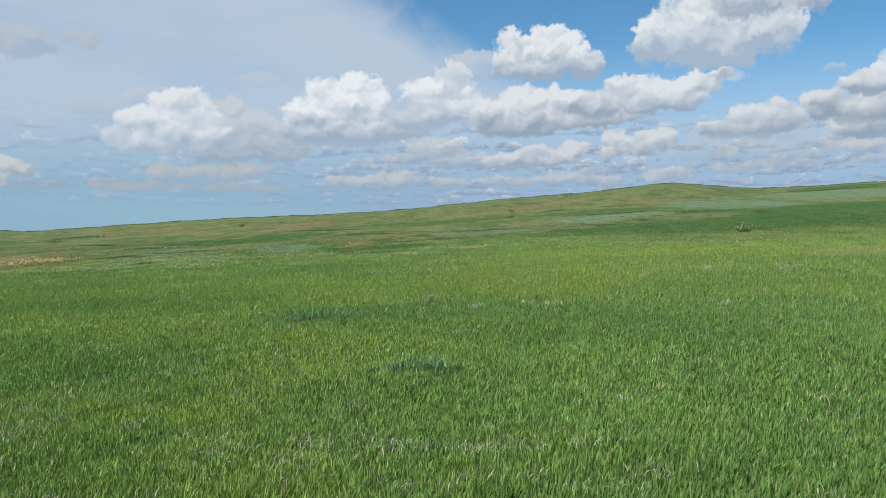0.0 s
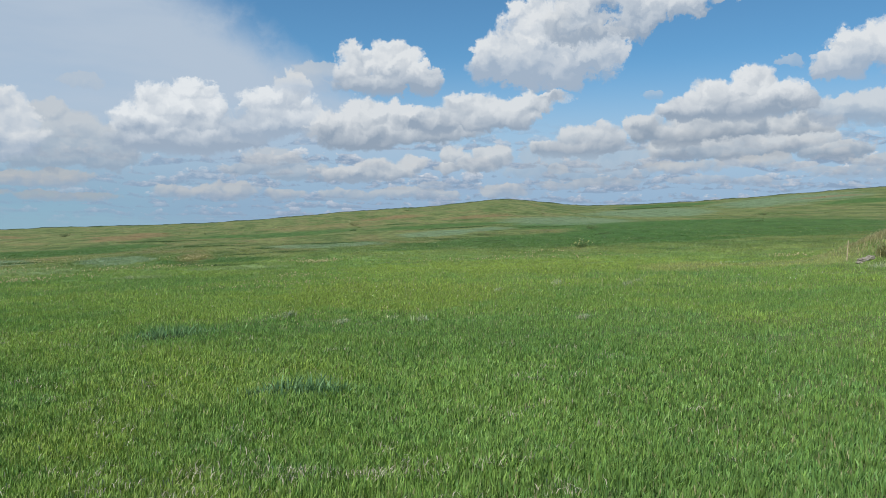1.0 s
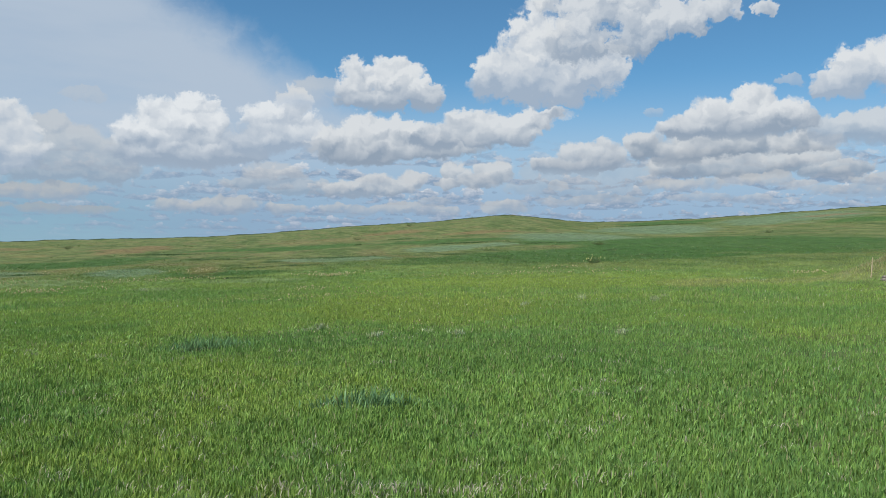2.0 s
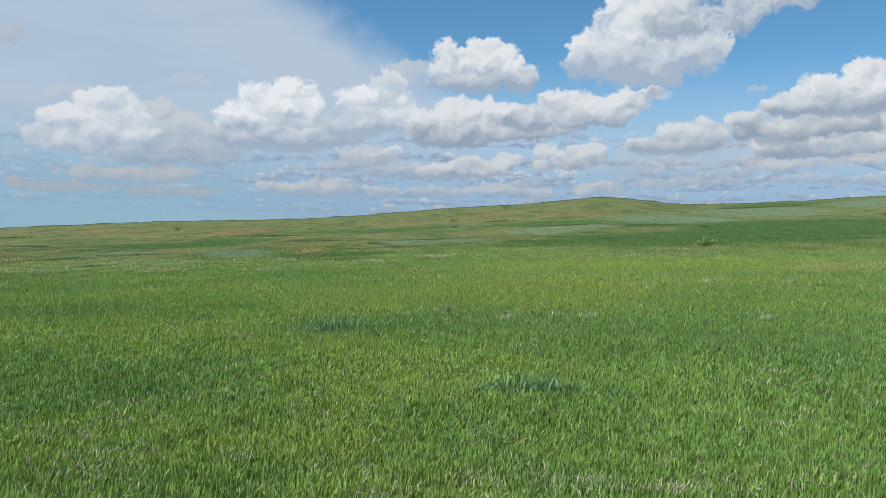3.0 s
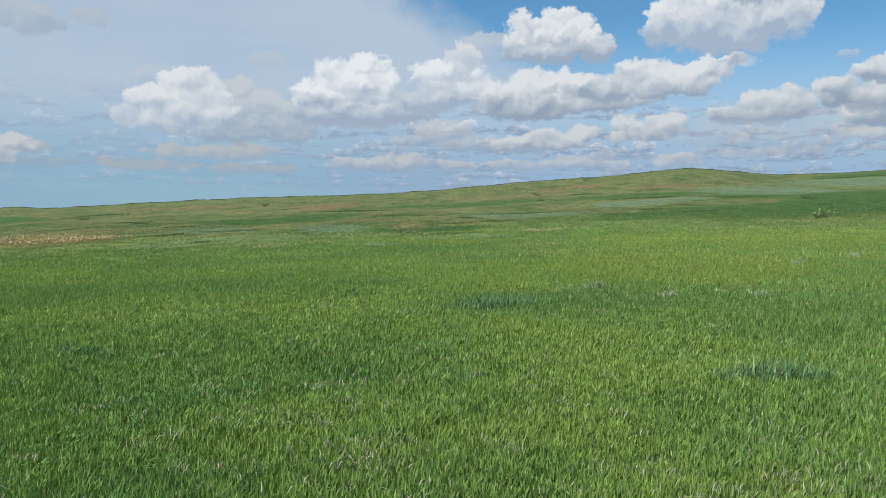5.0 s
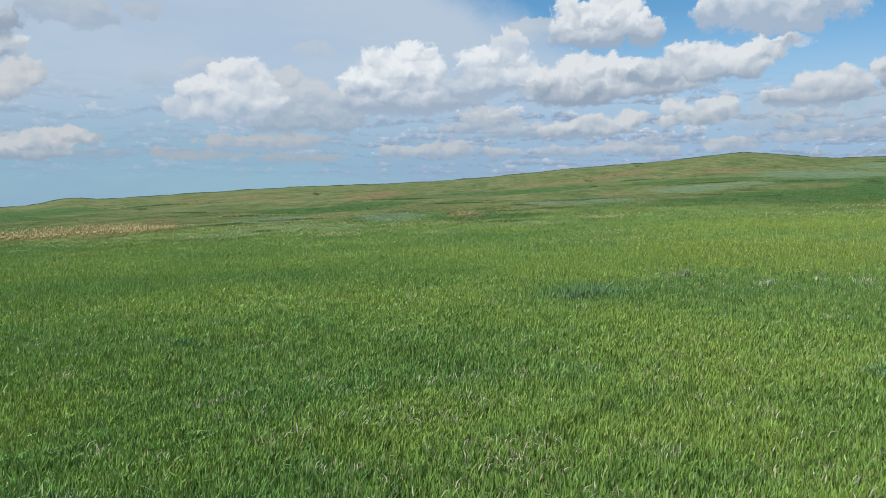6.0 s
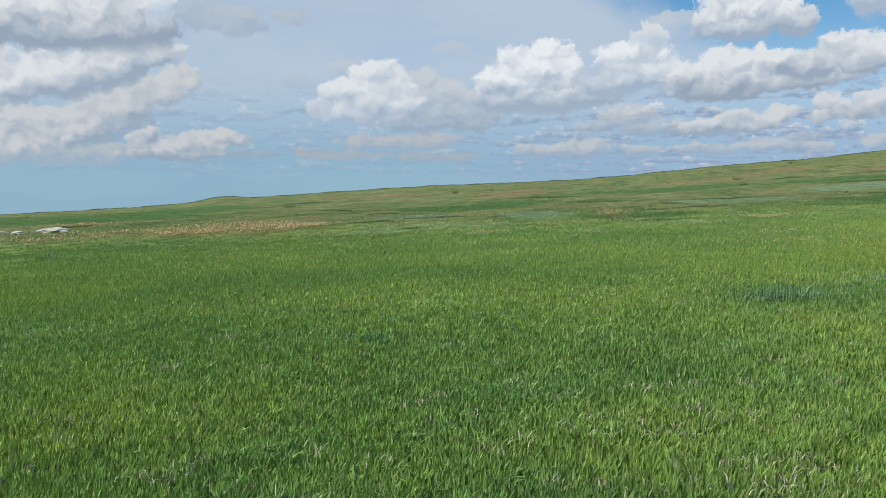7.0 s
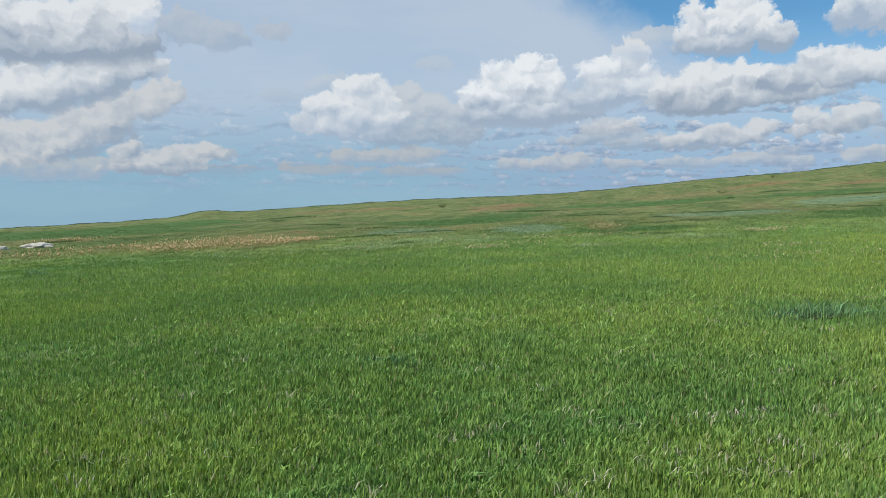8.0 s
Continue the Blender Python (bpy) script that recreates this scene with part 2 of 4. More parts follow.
# sloping tower
cumulus(6.5, 11.2, 1.05, 0.48, 0.95, (0.6, 9.9, 1.19, 1.35), (-0.8, 8.8, 2.22, 1.35), (1.1, 8.4, 1.82, 1.43), (-1.7, 7.6, 2.77, 1.35))
# thin tail
cumulus(10.1, 12.2, 0.8, 0.55, 0.6, (2.6, 11.1, 1.98, 1.11), (1.4, 10.5, 1.98, 0.87))
# long heap
cumulus(5.9, 9.8, 0.97, 0.4, 0.97, (3.4, 7.5, 1.74, 1.35), (5.9, 8.4, 2.22, 1.35), (7.9, 8.4, 1.35, 1.19), (5.3, 7.2, 3.96, 1.11), (10.4, 7.5, 3.56, 1.03))
# long heap, rising tail
cumulus(7.1, 10.3, 0.97, 0.42, 0.97, (10.4, 8.2, 1.98, 1.11), (12.6, 8.9, 1.82, 1.19), (14.1, 8.9, 2.22, 1.43), (15.9, 8.8, 2.38, 1.11), (17.6, 9.4, 1.98, 0.79), (18.7, 9.8, 1.43, 0.51))
# twin heap
cumulus(9.9, 13.3, 1.0, 0.45, 1.0, (4.8, 11.7, 1.7, 1.8), (7.5, 11.9, 2.1, 1.8), (9.5, 11.0, 1.6, 1.3), (6.3, 10.7, 3.37, 1.03))
# great heap, sunlit front
cumulus(10.2, 17.3, 1.0, 0.5, 1.0, (16.6, 12.7, 3.17, 2.45), (19.9, 12.2, 3.17, 2.06), (14.6, 12.2, 1.98, 1.74), (22.4, 13.3, 1.58, 1.5), (17.7, 14.9, 2.38, 2.38))
# great heap, shaded underside
cumulus(12.7, 19.0, 0.96, 0.44, 0.92, (20.4, 15.0, 2.8, 1.9), (24.3, 15.1, 2.2, 1.7), (27.2, 15.9, 2.4, 1.25), (29.4, 16.3, 1.5, 0.9), (22.7, 17.5, 5.2, 2.4), (32.6, 16.1, 0.8, 0.6))
# low grey bank
cumulus(1.6, 3.5, 0.82, 0.52, 0.75, (-38.4, 2.4, 5.15, 0.87), (-40.9, 2.5, 3.17, 1.03), (-34.5, 2.6, 2.38, 0.55))
# grey bank
cumulus(2.9, 5.6, 0.92, 0.45, 0.92, (-40.2, 4.0, 2.97, 1.6), (-37.4, 4.2, 3.2, 1.5), (-34.8, 5.3, 2.6, 1.4), (-32.5, 6.6, 2.2, 1.2), (-30.7, 7.5, 1.58, 0.85), lean=0.45, at=-36.0)
# low bright heap
cumulus(1.9, 4.4, 0.95, 0.45, 0.9, (-33.0, 3.4, 1.35, 0.87), (-30.1, 3.2, 2.18, 0.95), (-28.2, 3.7, 1.43, 0.71), (-31.5, 2.5, 3.17, 0.48))
# grey bank
cumulus(5.9, 9.2, 0.97, 0.43, 0.97, (-38.6, 7.4, 4.2, 1.8), (-35.0, 8.2, 2.8, 1.5), (-32.6, 9.3, 2.0, 1.4), (-40.8, 7.2, 3.8, 1.98), lean=0.32, at=-37.0)
# great grey heap
cumulus(8.9, 13.8, 0.97, 0.40, 0.97, (-35.2, 10.5, 4.2, 2.2), (-32.6, 10.7, 2.1, 2.0), (-38.5, 10.6, 3.17, 2.3), (-33.8, 11.9, 3.4, 1.98), (-40.6, 10.8, 3.96, 2.7), lean=0.10, at=-36.0)
# bright edge
cumulus(11.3, 13.0, 1.0, 0.6, 0.8, (-31.8, 12.0, 1.19, 1.03))

dome = W.add("ShaderNodeBackground")
W.put(dome.inputs[0], COLOUR)
dome.inputs[1].default_value = SKY_STRENGTH
W.put(W.add("ShaderNodeOutputWorld").inputs[0], dome.outputs[0])

# ---- the lie of the land ----
RIDGE = 290.0  # metres to the crest that makes the skyline


def step(lo, hi, v):
    s = np.clip((v - lo) / (hi - lo), 0, 1)
    return s * s * (3 - 2 * s)


def bump(v, middle, width):
    return np.exp(-(((v - middle) / width) ** 2))


def crest(a):
    """Elevation of the crest in degrees at the azimuth a: it climbs to the right, with a round hill, a knob and a dip."""
    a = np.clip(a, -75, 75)
    e = 1.127 + 0.061 * a + 0.229 * bump(a, -15, 8) + 0.489 * bump(a, 8, 9) + 0.545 * bump(a, 16, 4)
    e += 0.264 * bump(a, -28.6, 1.7) - 0.090 * bump(a, -36, 8) - 0.147 * bump(a, 28, 8) + 0.088 * bump(a, -24, 5) - 0.059 * bump(a, 20, 3)
    return e + 0.015 * np.sin(a * 1.7) + 0.008 * np.sin(a * 4.3 + 1)


def land(x, y):
    """Height of the soil."""
    x, y = np.asarray(x, float), np.asarray(y, float)
    r, a = np.hypot(x + 2, y - 1), np.degrees(np.arctan2(x + 2, y - 1))
    rise = np.tan(np.radians(crest(a)))
    back = step(75, 130, np.abs(a))
    rise = rise * (1 - back)
    near = 0.0399 * x + 0.0099 * y - 0.13
    near += 0.0110 * np.maximum(r - 39, 0) + 0.008 * np.clip(x, -30, 30) * step(33, 46, r) * (1 - back)
    far = 1.62 + np.minimum(r, RIDGE) * rise - 0.010 * np.maximum(RIDGE - r, 0)
    over = np.maximum(r - RIDGE, 0)
    far += over * np.minimum(rise, 0) - over * over / (over + 150) * 0.012
    s = step(55, RIDGE, r)
    z = near * (1 - s) + far * s
    fold = np.sin(x / 19 + y / 43) * np.sin(y / 27 - x / 61 + 1.3) + 0.5 * np.sin(x / 9.3 - y / 31) * np.sin(y / 13.7 + 2)
    z += 0.35 * fold * step(50, 110, r) * (1 - step(RIDGE - 90, RIDGE - 10, r))
    z += 0.03 * np.sin(x * 1.9 + 0.7 * y) * np.sin(y * 1.3 - 0.4 * x) + 0.02 * np.sin(x * 4.1) * np.sin(y * 3.7)
    # dug-out mound with a burrow mouth
    z += 1.5 * np.exp(-((x - 22.6) ** 2 + (y - 25.4) ** 2) / (2 * 2.2**2))
    # a hummock in the near meadow
    z += 0.13 * np.exp(-((x + 0.3) ** 2 + (y - 8.9) ** 2) / (2 * 0.8**2))
    return z


def land_at(x, y):
    return float(land(x, y))


def mesh_from(name, verts, faces, material, smooth=False):
    """A mesh from arrays; faces are rows of equal length."""
    verts, faces = np.asarray(verts, np.float32), np.asarray(faces, np.int32)
    me = bpy.data.meshes.new(name)
    me.vertices.add(len(verts))
    me.vertices.foreach_set("co", verts.ravel())
    k = faces.shape[1]
    me.loops.add(faces.size)
    me.loops.foreach_set("vertex_index", faces.ravel())
    me.polygons.add(len(faces))
    me.polygons.foreach_set("loop_start", np.arange(0, faces.size, k, dtype=np.int32))
    me.update(calc_edges=True)
    if smooth:
        me.polygons.foreach_set("use_smooth", np.ones(len(faces), bool))
    me.materials.append(material)
    return me


def part(name, bm, material, parent, label=""):
    """Links a bmesh as one mesh object under a thing or a part."""
    me = bpy.data.meshes.new(name)
    bm.to_mesh(me)
    bm.free()
    me.materials.append(material)
    ob = new(name, me)
    ob.parent = parent
    if label:
        ob["label"] = label
    return ob


# ---- materials ----


def patch(N, here, cx, cy, rx, ry, turn, ragged, soft):
    """1 inside an ellipse in plan with a ragged rim, 0 outside; turn: its bearing in degrees."""
    c, s = math.cos(radians(turn)), math.sin(radians(turn))
    u = N.math("SUBTRACT", N.vec("DOT_PRODUCT", here, (c / rx, -s / rx, 0.0)), (cx * c - cy * s) / rx)
    v = N.math("SUBTRACT", N.vec("DOT_PRODUCT", here, (s / ry, c / ry, 0.0)), (cx * s + cy * c) / ry)
    d = N.math("MULTIPLY_ADD", v, v, N.math("MULTIPLY_ADD", u, u, ragged))
    return N.span(d, 1 + soft, 1 - soft)


# drifts of one kind of grass: x, y, half width, half depth, bearing
PALE = [(-15.4, 46.2, 4.2, 4.7, -16), (-2.6, 42.3, 2.6, 2.0, -1), (-6.2, 36.7, 1.2, 1.3, -7), (-17.6, 41.9, 2.1, 3.2, -21)]
PALE_FAR = [(3.2, 76.4, 5.6, 8.8, 4), (17.5, 96.5, 4.1, 6.9, 12), (23.9, 99.0, 4.2, 5.0, 15), (45.9, 129.8, 10.8, 28.7, 20), (82.3, 173.6, 14.3, 27.5, 26), (128.0, 189.1, 18.4, 32.1, 34), (-11.2, 57.1, 2.3, 6.6, -9), (-20.0, 59.9, 3.3, 4.6, -15)]
DEEP = [(-4.0, 11.7, 1.2, 1.7, -10), (-24.3, 32.2, 5.5, 4.9, -33), (-0.9, 15.5, 2.8, 1.5, -3), (2.3, 12.6, 2.2, 1.9, 10)]
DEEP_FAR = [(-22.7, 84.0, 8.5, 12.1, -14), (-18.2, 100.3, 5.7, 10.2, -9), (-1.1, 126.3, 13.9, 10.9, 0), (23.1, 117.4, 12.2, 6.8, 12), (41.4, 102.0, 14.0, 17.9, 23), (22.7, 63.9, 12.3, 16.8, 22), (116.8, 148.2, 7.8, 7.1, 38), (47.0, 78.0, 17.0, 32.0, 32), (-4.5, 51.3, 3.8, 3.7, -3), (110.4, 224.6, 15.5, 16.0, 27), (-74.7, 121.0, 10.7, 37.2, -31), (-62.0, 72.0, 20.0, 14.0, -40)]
RUSSET = [(-25.4, 134.0, 4.1, 10.7, -10), (-23.7, 154.3, 3.5, 21.3, -8), (-48.2, 153.6, 7.7, 7.9, -17), (-65.4, 164.4, 5.2, 18.5, -21), (41.5, 169.6, 7.2, 7.3, 15), (133.1, 181.7, 7.0, 12.2, 36), (26.8, 199.0, 8.2, 10.1, 8)]
TAWNY = [(-6.1, 57.5, 1.1, 8.1, -4), (-31.3, 66.7, 1.2, 3.6, -24), (7.1, 166.5, 10.0, 19.8, 3), (-46.6, 58.5, 2.2, 3.4, -37), (-33.9, 61.9, 2.7, 2.6, -26), (-33.2, 116.6, 2.5, 3.4, -15), (-30.2, 49.7, 5.5, 7.0, -28), (-10.2, 121.4, 5.0, 3.4, -4)]
GOLD = [(9.7, 33.9, 7.9, 5.1, 20), (2.4, 23.1, 3.6, 4.5, 12)]
BLOND = [(15.2, 29.9, 1.4, 2.8, 31), (17.3, 28.4, 2.3, 1.6, 32), (18.6, 26.1, 1.2, 1.2, 37)]
FRESH = [(0.7, 7.4, 1.5, 1.3, 6), (1.8, 10.2, 1.1, 1.4, 24)]


def meadow_group():
    """Colour of the sward by place: the kinds of grass grow in drifts."""
    g = bpy.data.node_groups.new("meadow", "ShaderNodeTree")
    g.interface.new_socket("Colour", in_out="OUTPUT", socket_type="NodeSocketColor")
    N = Nodes(g)
    here = N.add("ShaderNodeNewGeometry").outputs["Position"]
    flat = N.vec("MULTIPLY", here, (1.0, 1.0, 0.0))
    away = N.vec("LENGTH", flat)
    broad = N.noise(N.vec("MULTIPLY", flat, (0.6, 1.0, 0.0)), 0.22, 4.0, 0.6, "2D")
    drift = N.noise(flat, 0.8, 5.0, 0.65, "2D")
    wide = N.noise(N.vec("MULTIPLY", flat, (1.0, 0.4, 0.0)), 0.09, 6.0, 0.65, "2D")
    ragged = N.math("ADD", N.math("MULTIPLY", N.math("SUBTRACT", drift, 0.5), 3.0), N.math("MULTIPLY", N.math("SUBTRACT", broad, 0.5), 3.0))
    ragged_far = N.math("MULTIPLY", N.math("SUBTRACT", wide, 0.5), 4.5)
    ragged_mix = N.math("ADD", N.math("MULTIPLY", ragged_far, 0.38), N.math("MULTIPLY", N.math("SUBTRACT", broad, 0.5), 1.5))
    ragged_wild = N.math("ADD", N.math("MULTIPLY", ragged_far, 0.7), N.math("MULTIPLY", N.math("SUBTRACT", broad, 0.5), 4.0))
    c = N.mix(N.span(broad, 0.36, 0.64), (0.128, 0.264, 0.070, 1), (0.180, 0.315, 0.076, 1))
    c = N.mix(N.math("MULTIPLY", N.span(drift, 0.45, 0.7), 0.4), c, (0.108, 0.265, 0.090, 1))
    # beyond: drier upland sward, patchy
    long = N.vec("MULTIPLY", flat, (1.0, 0.28, 0.0))
    s1 = N.noise(long, 0.16, 3.0, 0.6, "2D")
    s2 = N.noise(N.vec("ADD", long, (70.0, 31.0, 0.0)), 0.22, 3.0, 0.6, "2D")
    upland = N.mix(N.span(s1, 0.36, 0.64), (0.108, 0.178, 0.060, 1), (0.168, 0.228, 0.088, 1))
    upland = N.mix(N.math("MULTIPLY", N.span(s2, 0.50, 0.68), 0.42), upland, (0.220, 0.205, 0.105, 1))
    upland = N.mix(N.math("MULTIPLY", N.span(s2, 0.42, 0.34), 0.55), upland, (0.060, 0.115, 0.038, 1))
    far = N.span(N.math("ADD", away, N.math("MULTIPLY", ragged_far, 8.0)), 26.0, 72.0)
    c = N.mix(far, c, upland)
    for kinds, colour, much, edge in (
        (DEEP, (0.092, 0.222, 0.062, 1), 0.5, ragged),
        (FRESH, (0.168, 0.325, 0.086, 1), 0.5, ragged),
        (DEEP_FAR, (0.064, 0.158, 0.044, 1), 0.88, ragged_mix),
        (GOLD, (0.215, 0.330, 0.072, 1), 0.6, ragged),
        (BLOND, (0.245, 0.312, 0.125, 1), 0.65, ragged),
        (PALE, (0.180, 0.292, 0.122, 1), 0.8, ragged_mix),
        (TAWNY, (0.245, 0.215, 0.105, 1), 0.45, ragged_wild),
        (PALE_FAR, (0.152, 0.258, 0.145, 1), 0.85, ragged_mix),
        (RUSSET, (0.250, 0.180, 0.100, 1), 0.6, ragged_wild),
    ):
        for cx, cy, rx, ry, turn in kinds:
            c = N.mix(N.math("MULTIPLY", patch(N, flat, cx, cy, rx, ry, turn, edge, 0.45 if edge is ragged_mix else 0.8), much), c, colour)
    out = N.add("NodeGroupOutput")
    N.put(out.inputs[0], N.vec("MULTIPLY", c, (1.225, 1.065, 1.055)))
    return g


MEADOW = meadow_group()


def material(name):
    m = bpy.data.materials.new(name)
    m.use_nodes = True
    return m, Nodes(m.node_tree)


def finish(N, colour, rough=0.7, bump_height=None, strength=0.4, distance=0.02, leaf=0.0, leaf_colour=None, spec=0.3):
    p = N.add("ShaderNodeBsdfPrincipled")
    N.put(p.inputs["Base Color"], colour)
    p.inputs["Roughness"].default_value = rough
    p.inputs["Specular IOR Level"].default_value = spec
    if bump_height is not None:
        b = N.add("ShaderNodeBump")
        b.inputs["Strength"].default_value, b.inputs["Distance"].default_value = strength, distance
        N.put(b.inputs["Height"], bump_height)
        N.put(p.inputs["Normal"], b.outputs[0])
    shader = p.outputs[0]
    if leaf:
        t = N.add("ShaderNodeBsdfTranslucent")
        N.put(t.inputs[0], colour if leaf_colour is None else leaf_colour)
        m = N.add("ShaderNodeMixShader")
        N.put(m.inputs[0], leaf), N.put(m.inputs[1], shader), N.put(m.inputs[2], t.outputs[0])
        shader = m.outputs[0]
    N.put(N.add("ShaderNodeOutputMaterial").inputs[0], shader)


def meadow(N):
    n = N.add("ShaderNodeGroup")
    n.node_tree = MEADOW
    return n.outputs[0]


def scaled(N, colour, k):
    return N.vec("MULTIPLY", colour, (k, k, k) if isinstance(k, float) else k)


def blade_material(name, tint=(1.0, 1.0, 1.0), fixed=None, dry=0.035):
    """Grass blades: the drift's colour, each blade a little yellower, bluer or paler, some withered."""
    m, N = material(name)
    r = N.add("ShaderNodeNewGeometry").outputs["Random Per Island"]
    c = N.vec("MULTIPLY", meadow(N) if fixed is None else fixed, tint)
    wild = N.math("FRACT", N.math("MULTIPLY", r, 17.3))
    c = N.mix(N.math("MULTIPLY", wild, 0.52), c, N.vec("MULTIPLY", c, (1.54, 1.27, 1.0)))
    other = N.math("FRACT", N.math("MULTIPLY", r, 41.7))
    c = N.mix(N.span(other, 0.55, 1.0, 0.0, 0.65), c, N.vec("MULTIPLY", c, (0.72, 0.86, 1.05)))
    bright = N.span(N.math("FRACT", N.math("MULTIPLY", r, 97.1)), 0.0, 1.0, 0.62, 1.42, False)
    here = N.vec("MULTIPLY", N.add("ShaderNodeNewGeometry").outputs["Position"], (1.0, 1.0, 0.0))
    tufted = N.span(N.noise(here, 5.5, 2.0, 0.6, "2D"), 0.34, 0.66, 0.86, 1.14)
    c = N.vec("MULTIPLY", c, N.add_xyz(N.math("MULTIPLY", bright, tufted)))
    c = N.mix(N.math("LESS_THAN", r, dry), c, (0.36, 0.36, 0.19, 1))
    finish(N, c, 0.48, leaf=0.27, leaf_colour=N.vec("MULTIPLY", c, (1.2, 1.18, 0.82)), spec=0.35)
    return m


def ground_material():
    m, N = material("sward")
    here = N.add("ShaderNodeNewGeometry").outputs["Position"]
    fine = N.noise(here, 9.0, 6.0, 0.65)
    mid = N.noise(here, 1.1, 5.0, 0.6)
    away = N.vec("LENGTH", N.vec("MULTIPLY", here, (1.0, 1.0, 0.0)))
    tuft = N.noise(N.vec("MULTIPLY", here, (1.0, 0.35, 0.0)), 0.8, 6.0, 0.7)
    sward_colour = meadow(N)
    # sward colour scaled down: the blades' shade on one another, painted into the ground
    green = N.mix(N.span(tuft, 0.3, 0.7), scaled(N, sward_colour, 0.50), scaled(N, sward_colour, 0.98))
    soil = N.mix(fine, (0.055, 0.048, 0.028, 1), (0.16, 0.14, 0.075, 1))
    c = N.mix(N.span(N.math("ADD", away, N.math("MULTIPLY", mid, 10.0)), 14.0, 60.0, 0.55, 1.0), soil, green)
    finish(N, c, 0.9, N.math("ADD", fine, tuft), 0.6, 0.12, spec=0.1)
    return m


def simple_material(name, a, b, scale, rough=0.8, bump_strength=0.5, distance=0.01, leaf=0.0):
    m, N = material(name)
    here = N.add("ShaderNodeTexCoord").outputs["Object"]
    n1, n2 = N.noise(here, scale, 5.0, 0.6), N.noise(here, scale * 6, 4.0, 0.6)
    f = N.span(N.math("ADD", N.math("MULTIPLY", n1, 0.65), N.math("MULTIPLY", n2, 0.35)), 0.35, 0.65)
    finish(N, N.mix(f, (*a, 1), (*b, 1)), rough, N.math("ADD", n1, n2), bump_strength, distance, leaf=leaf)
    return m


SWARD = ground_material()
GRASS = blade_material("grass_blade")
STRAW = simple_material("straw", (0.32, 0.30, 0.21), (0.52, 0.49, 0.38), 8.0, 0.75, 0.2, leaf=0.1)

# ---- ground: one sheet out past the crest ----
TURNS = 420
radii = np.concatenate([[0.6], np.geomspace(1.2, 4600, 330)])
radii = np.sort(np.concatenate([radii, np.linspace(RIDGE - 40, RIDGE + 40, 30)]))
ang = np.linspace(0, 2 * np.pi, TURNS, endpoint=False)
gx, gy = -2 + np.outer(radii, np.sin(ang)), 1 + np.outer(radii, np.cos(ang))
verts = np.stack([gx, gy, land(gx, gy)], -1).reshape(-1, 3)
i, j = np.meshgrid(np.arange(len(radii) - 1), np.arange(TURNS), indexing="ij")
k = (j + 1) % TURNS
quads = np.stack([i * TURNS + j, i * TURNS + k, (i + 1) * TURNS + k, (i + 1) * TURNS + j], -1).reshape(-1, 4)
verts = np.concatenate([verts, [[-2, 1, land_at(-2, 1)]]])
hub = len(verts) - 1
fan = np.stack([np.full(TURNS, hub), (np.arange(TURNS) + 1) % TURNS, np.arange(TURNS)], -1)
quads = np.concatenate([quads[:, :3], quads[:, [0, 2, 3]], fan])
ground_mesh = mesh_from("ground", verts, quads[:, ::-1], SWARD, True)
ground = tagged(new("ground", ground_mesh), "rolling grassland soil under a thick green sward", "ground", kind="structure")

# ---- grass ----
rng = np.random.default_rng(7)


def blades(x, y, tall, wide, lean, joints=True, lift=0.0):
    """Vertices and triangles of grass blades rooted at x, y: tapered, bent over towards the tip."""
    n = len(x)
    z = land(x, y) + lift
    turn = rng.uniform(0, 2 * np.pi, n)
    face = rng.uniform(0, 2 * np.pi, n)
    side = np.stack([np.cos(face), np.sin(face), 0 * face], -1) * (wide / 2)[:, None]
    over = np.stack([np.cos(turn) + 0.25, np.sin(turn), 0 * turn], -1) * (lean * tall)[:, None]
    foot = np.stack([x, y, z - 0.01], -1)
    up = np.zeros((n, 3))
    up[:, 2] = tall
    tip = foot + up * (1 - 0.35 * lean[:, None] ** 2) + over
    if not joints:
        v = np.stack([foot - side, foot + side, tip], 1).reshape(-1, 3)
        return v, np.arange(3 * n).reshape(-1, 3)
    middle = foot + up * 0.55 + over * 0.3
    v = np.stack([foot - side * 0.8, foot + side * 0.8, middle - side, middle + side, tip], 1).reshape(-1, 3)
    b = 5 * np.arange(n)[:, None]
    f = np.concatenate([b + [0, 1, 3], b + [0, 3, 2], b + [2, 3, 4]])
    return v, f


def join_parts(*pieces):
    vs, fs, k = [], [], 0
    for v, f in pieces:
        vs.append(v), fs.append(f + k)
        k += len(v)
    return np.concatenate(vs), np.concatenate(fs)


def field(n, near, far):
    """Places round the strip that the walk follows, thinning out with distance."""
    u = rng.uniform(0, 1, n)
    r = 1 / rng.uniform(1 / far, 1 / near, n)
    a = np.radians(np.where(rng.uniform(0, 1, n) < 0.93, rng.uniform(-50, 48, n), rng.uniform(-180, 180, n)))
    return -4.9 * u + r * np.sin(a), 2.6 * u + r * np.cos(a), r


def sway(x, y):
    """Slow change of height over the field."""
    return 1 + 0.10 * np.sin(x * 0.9 + 0.5 * y) * np.sin(0.7 * y - 0.3 * x) + 0.06 * np.sin(2.3 * x + 1) * np.sin(1.9 * y)


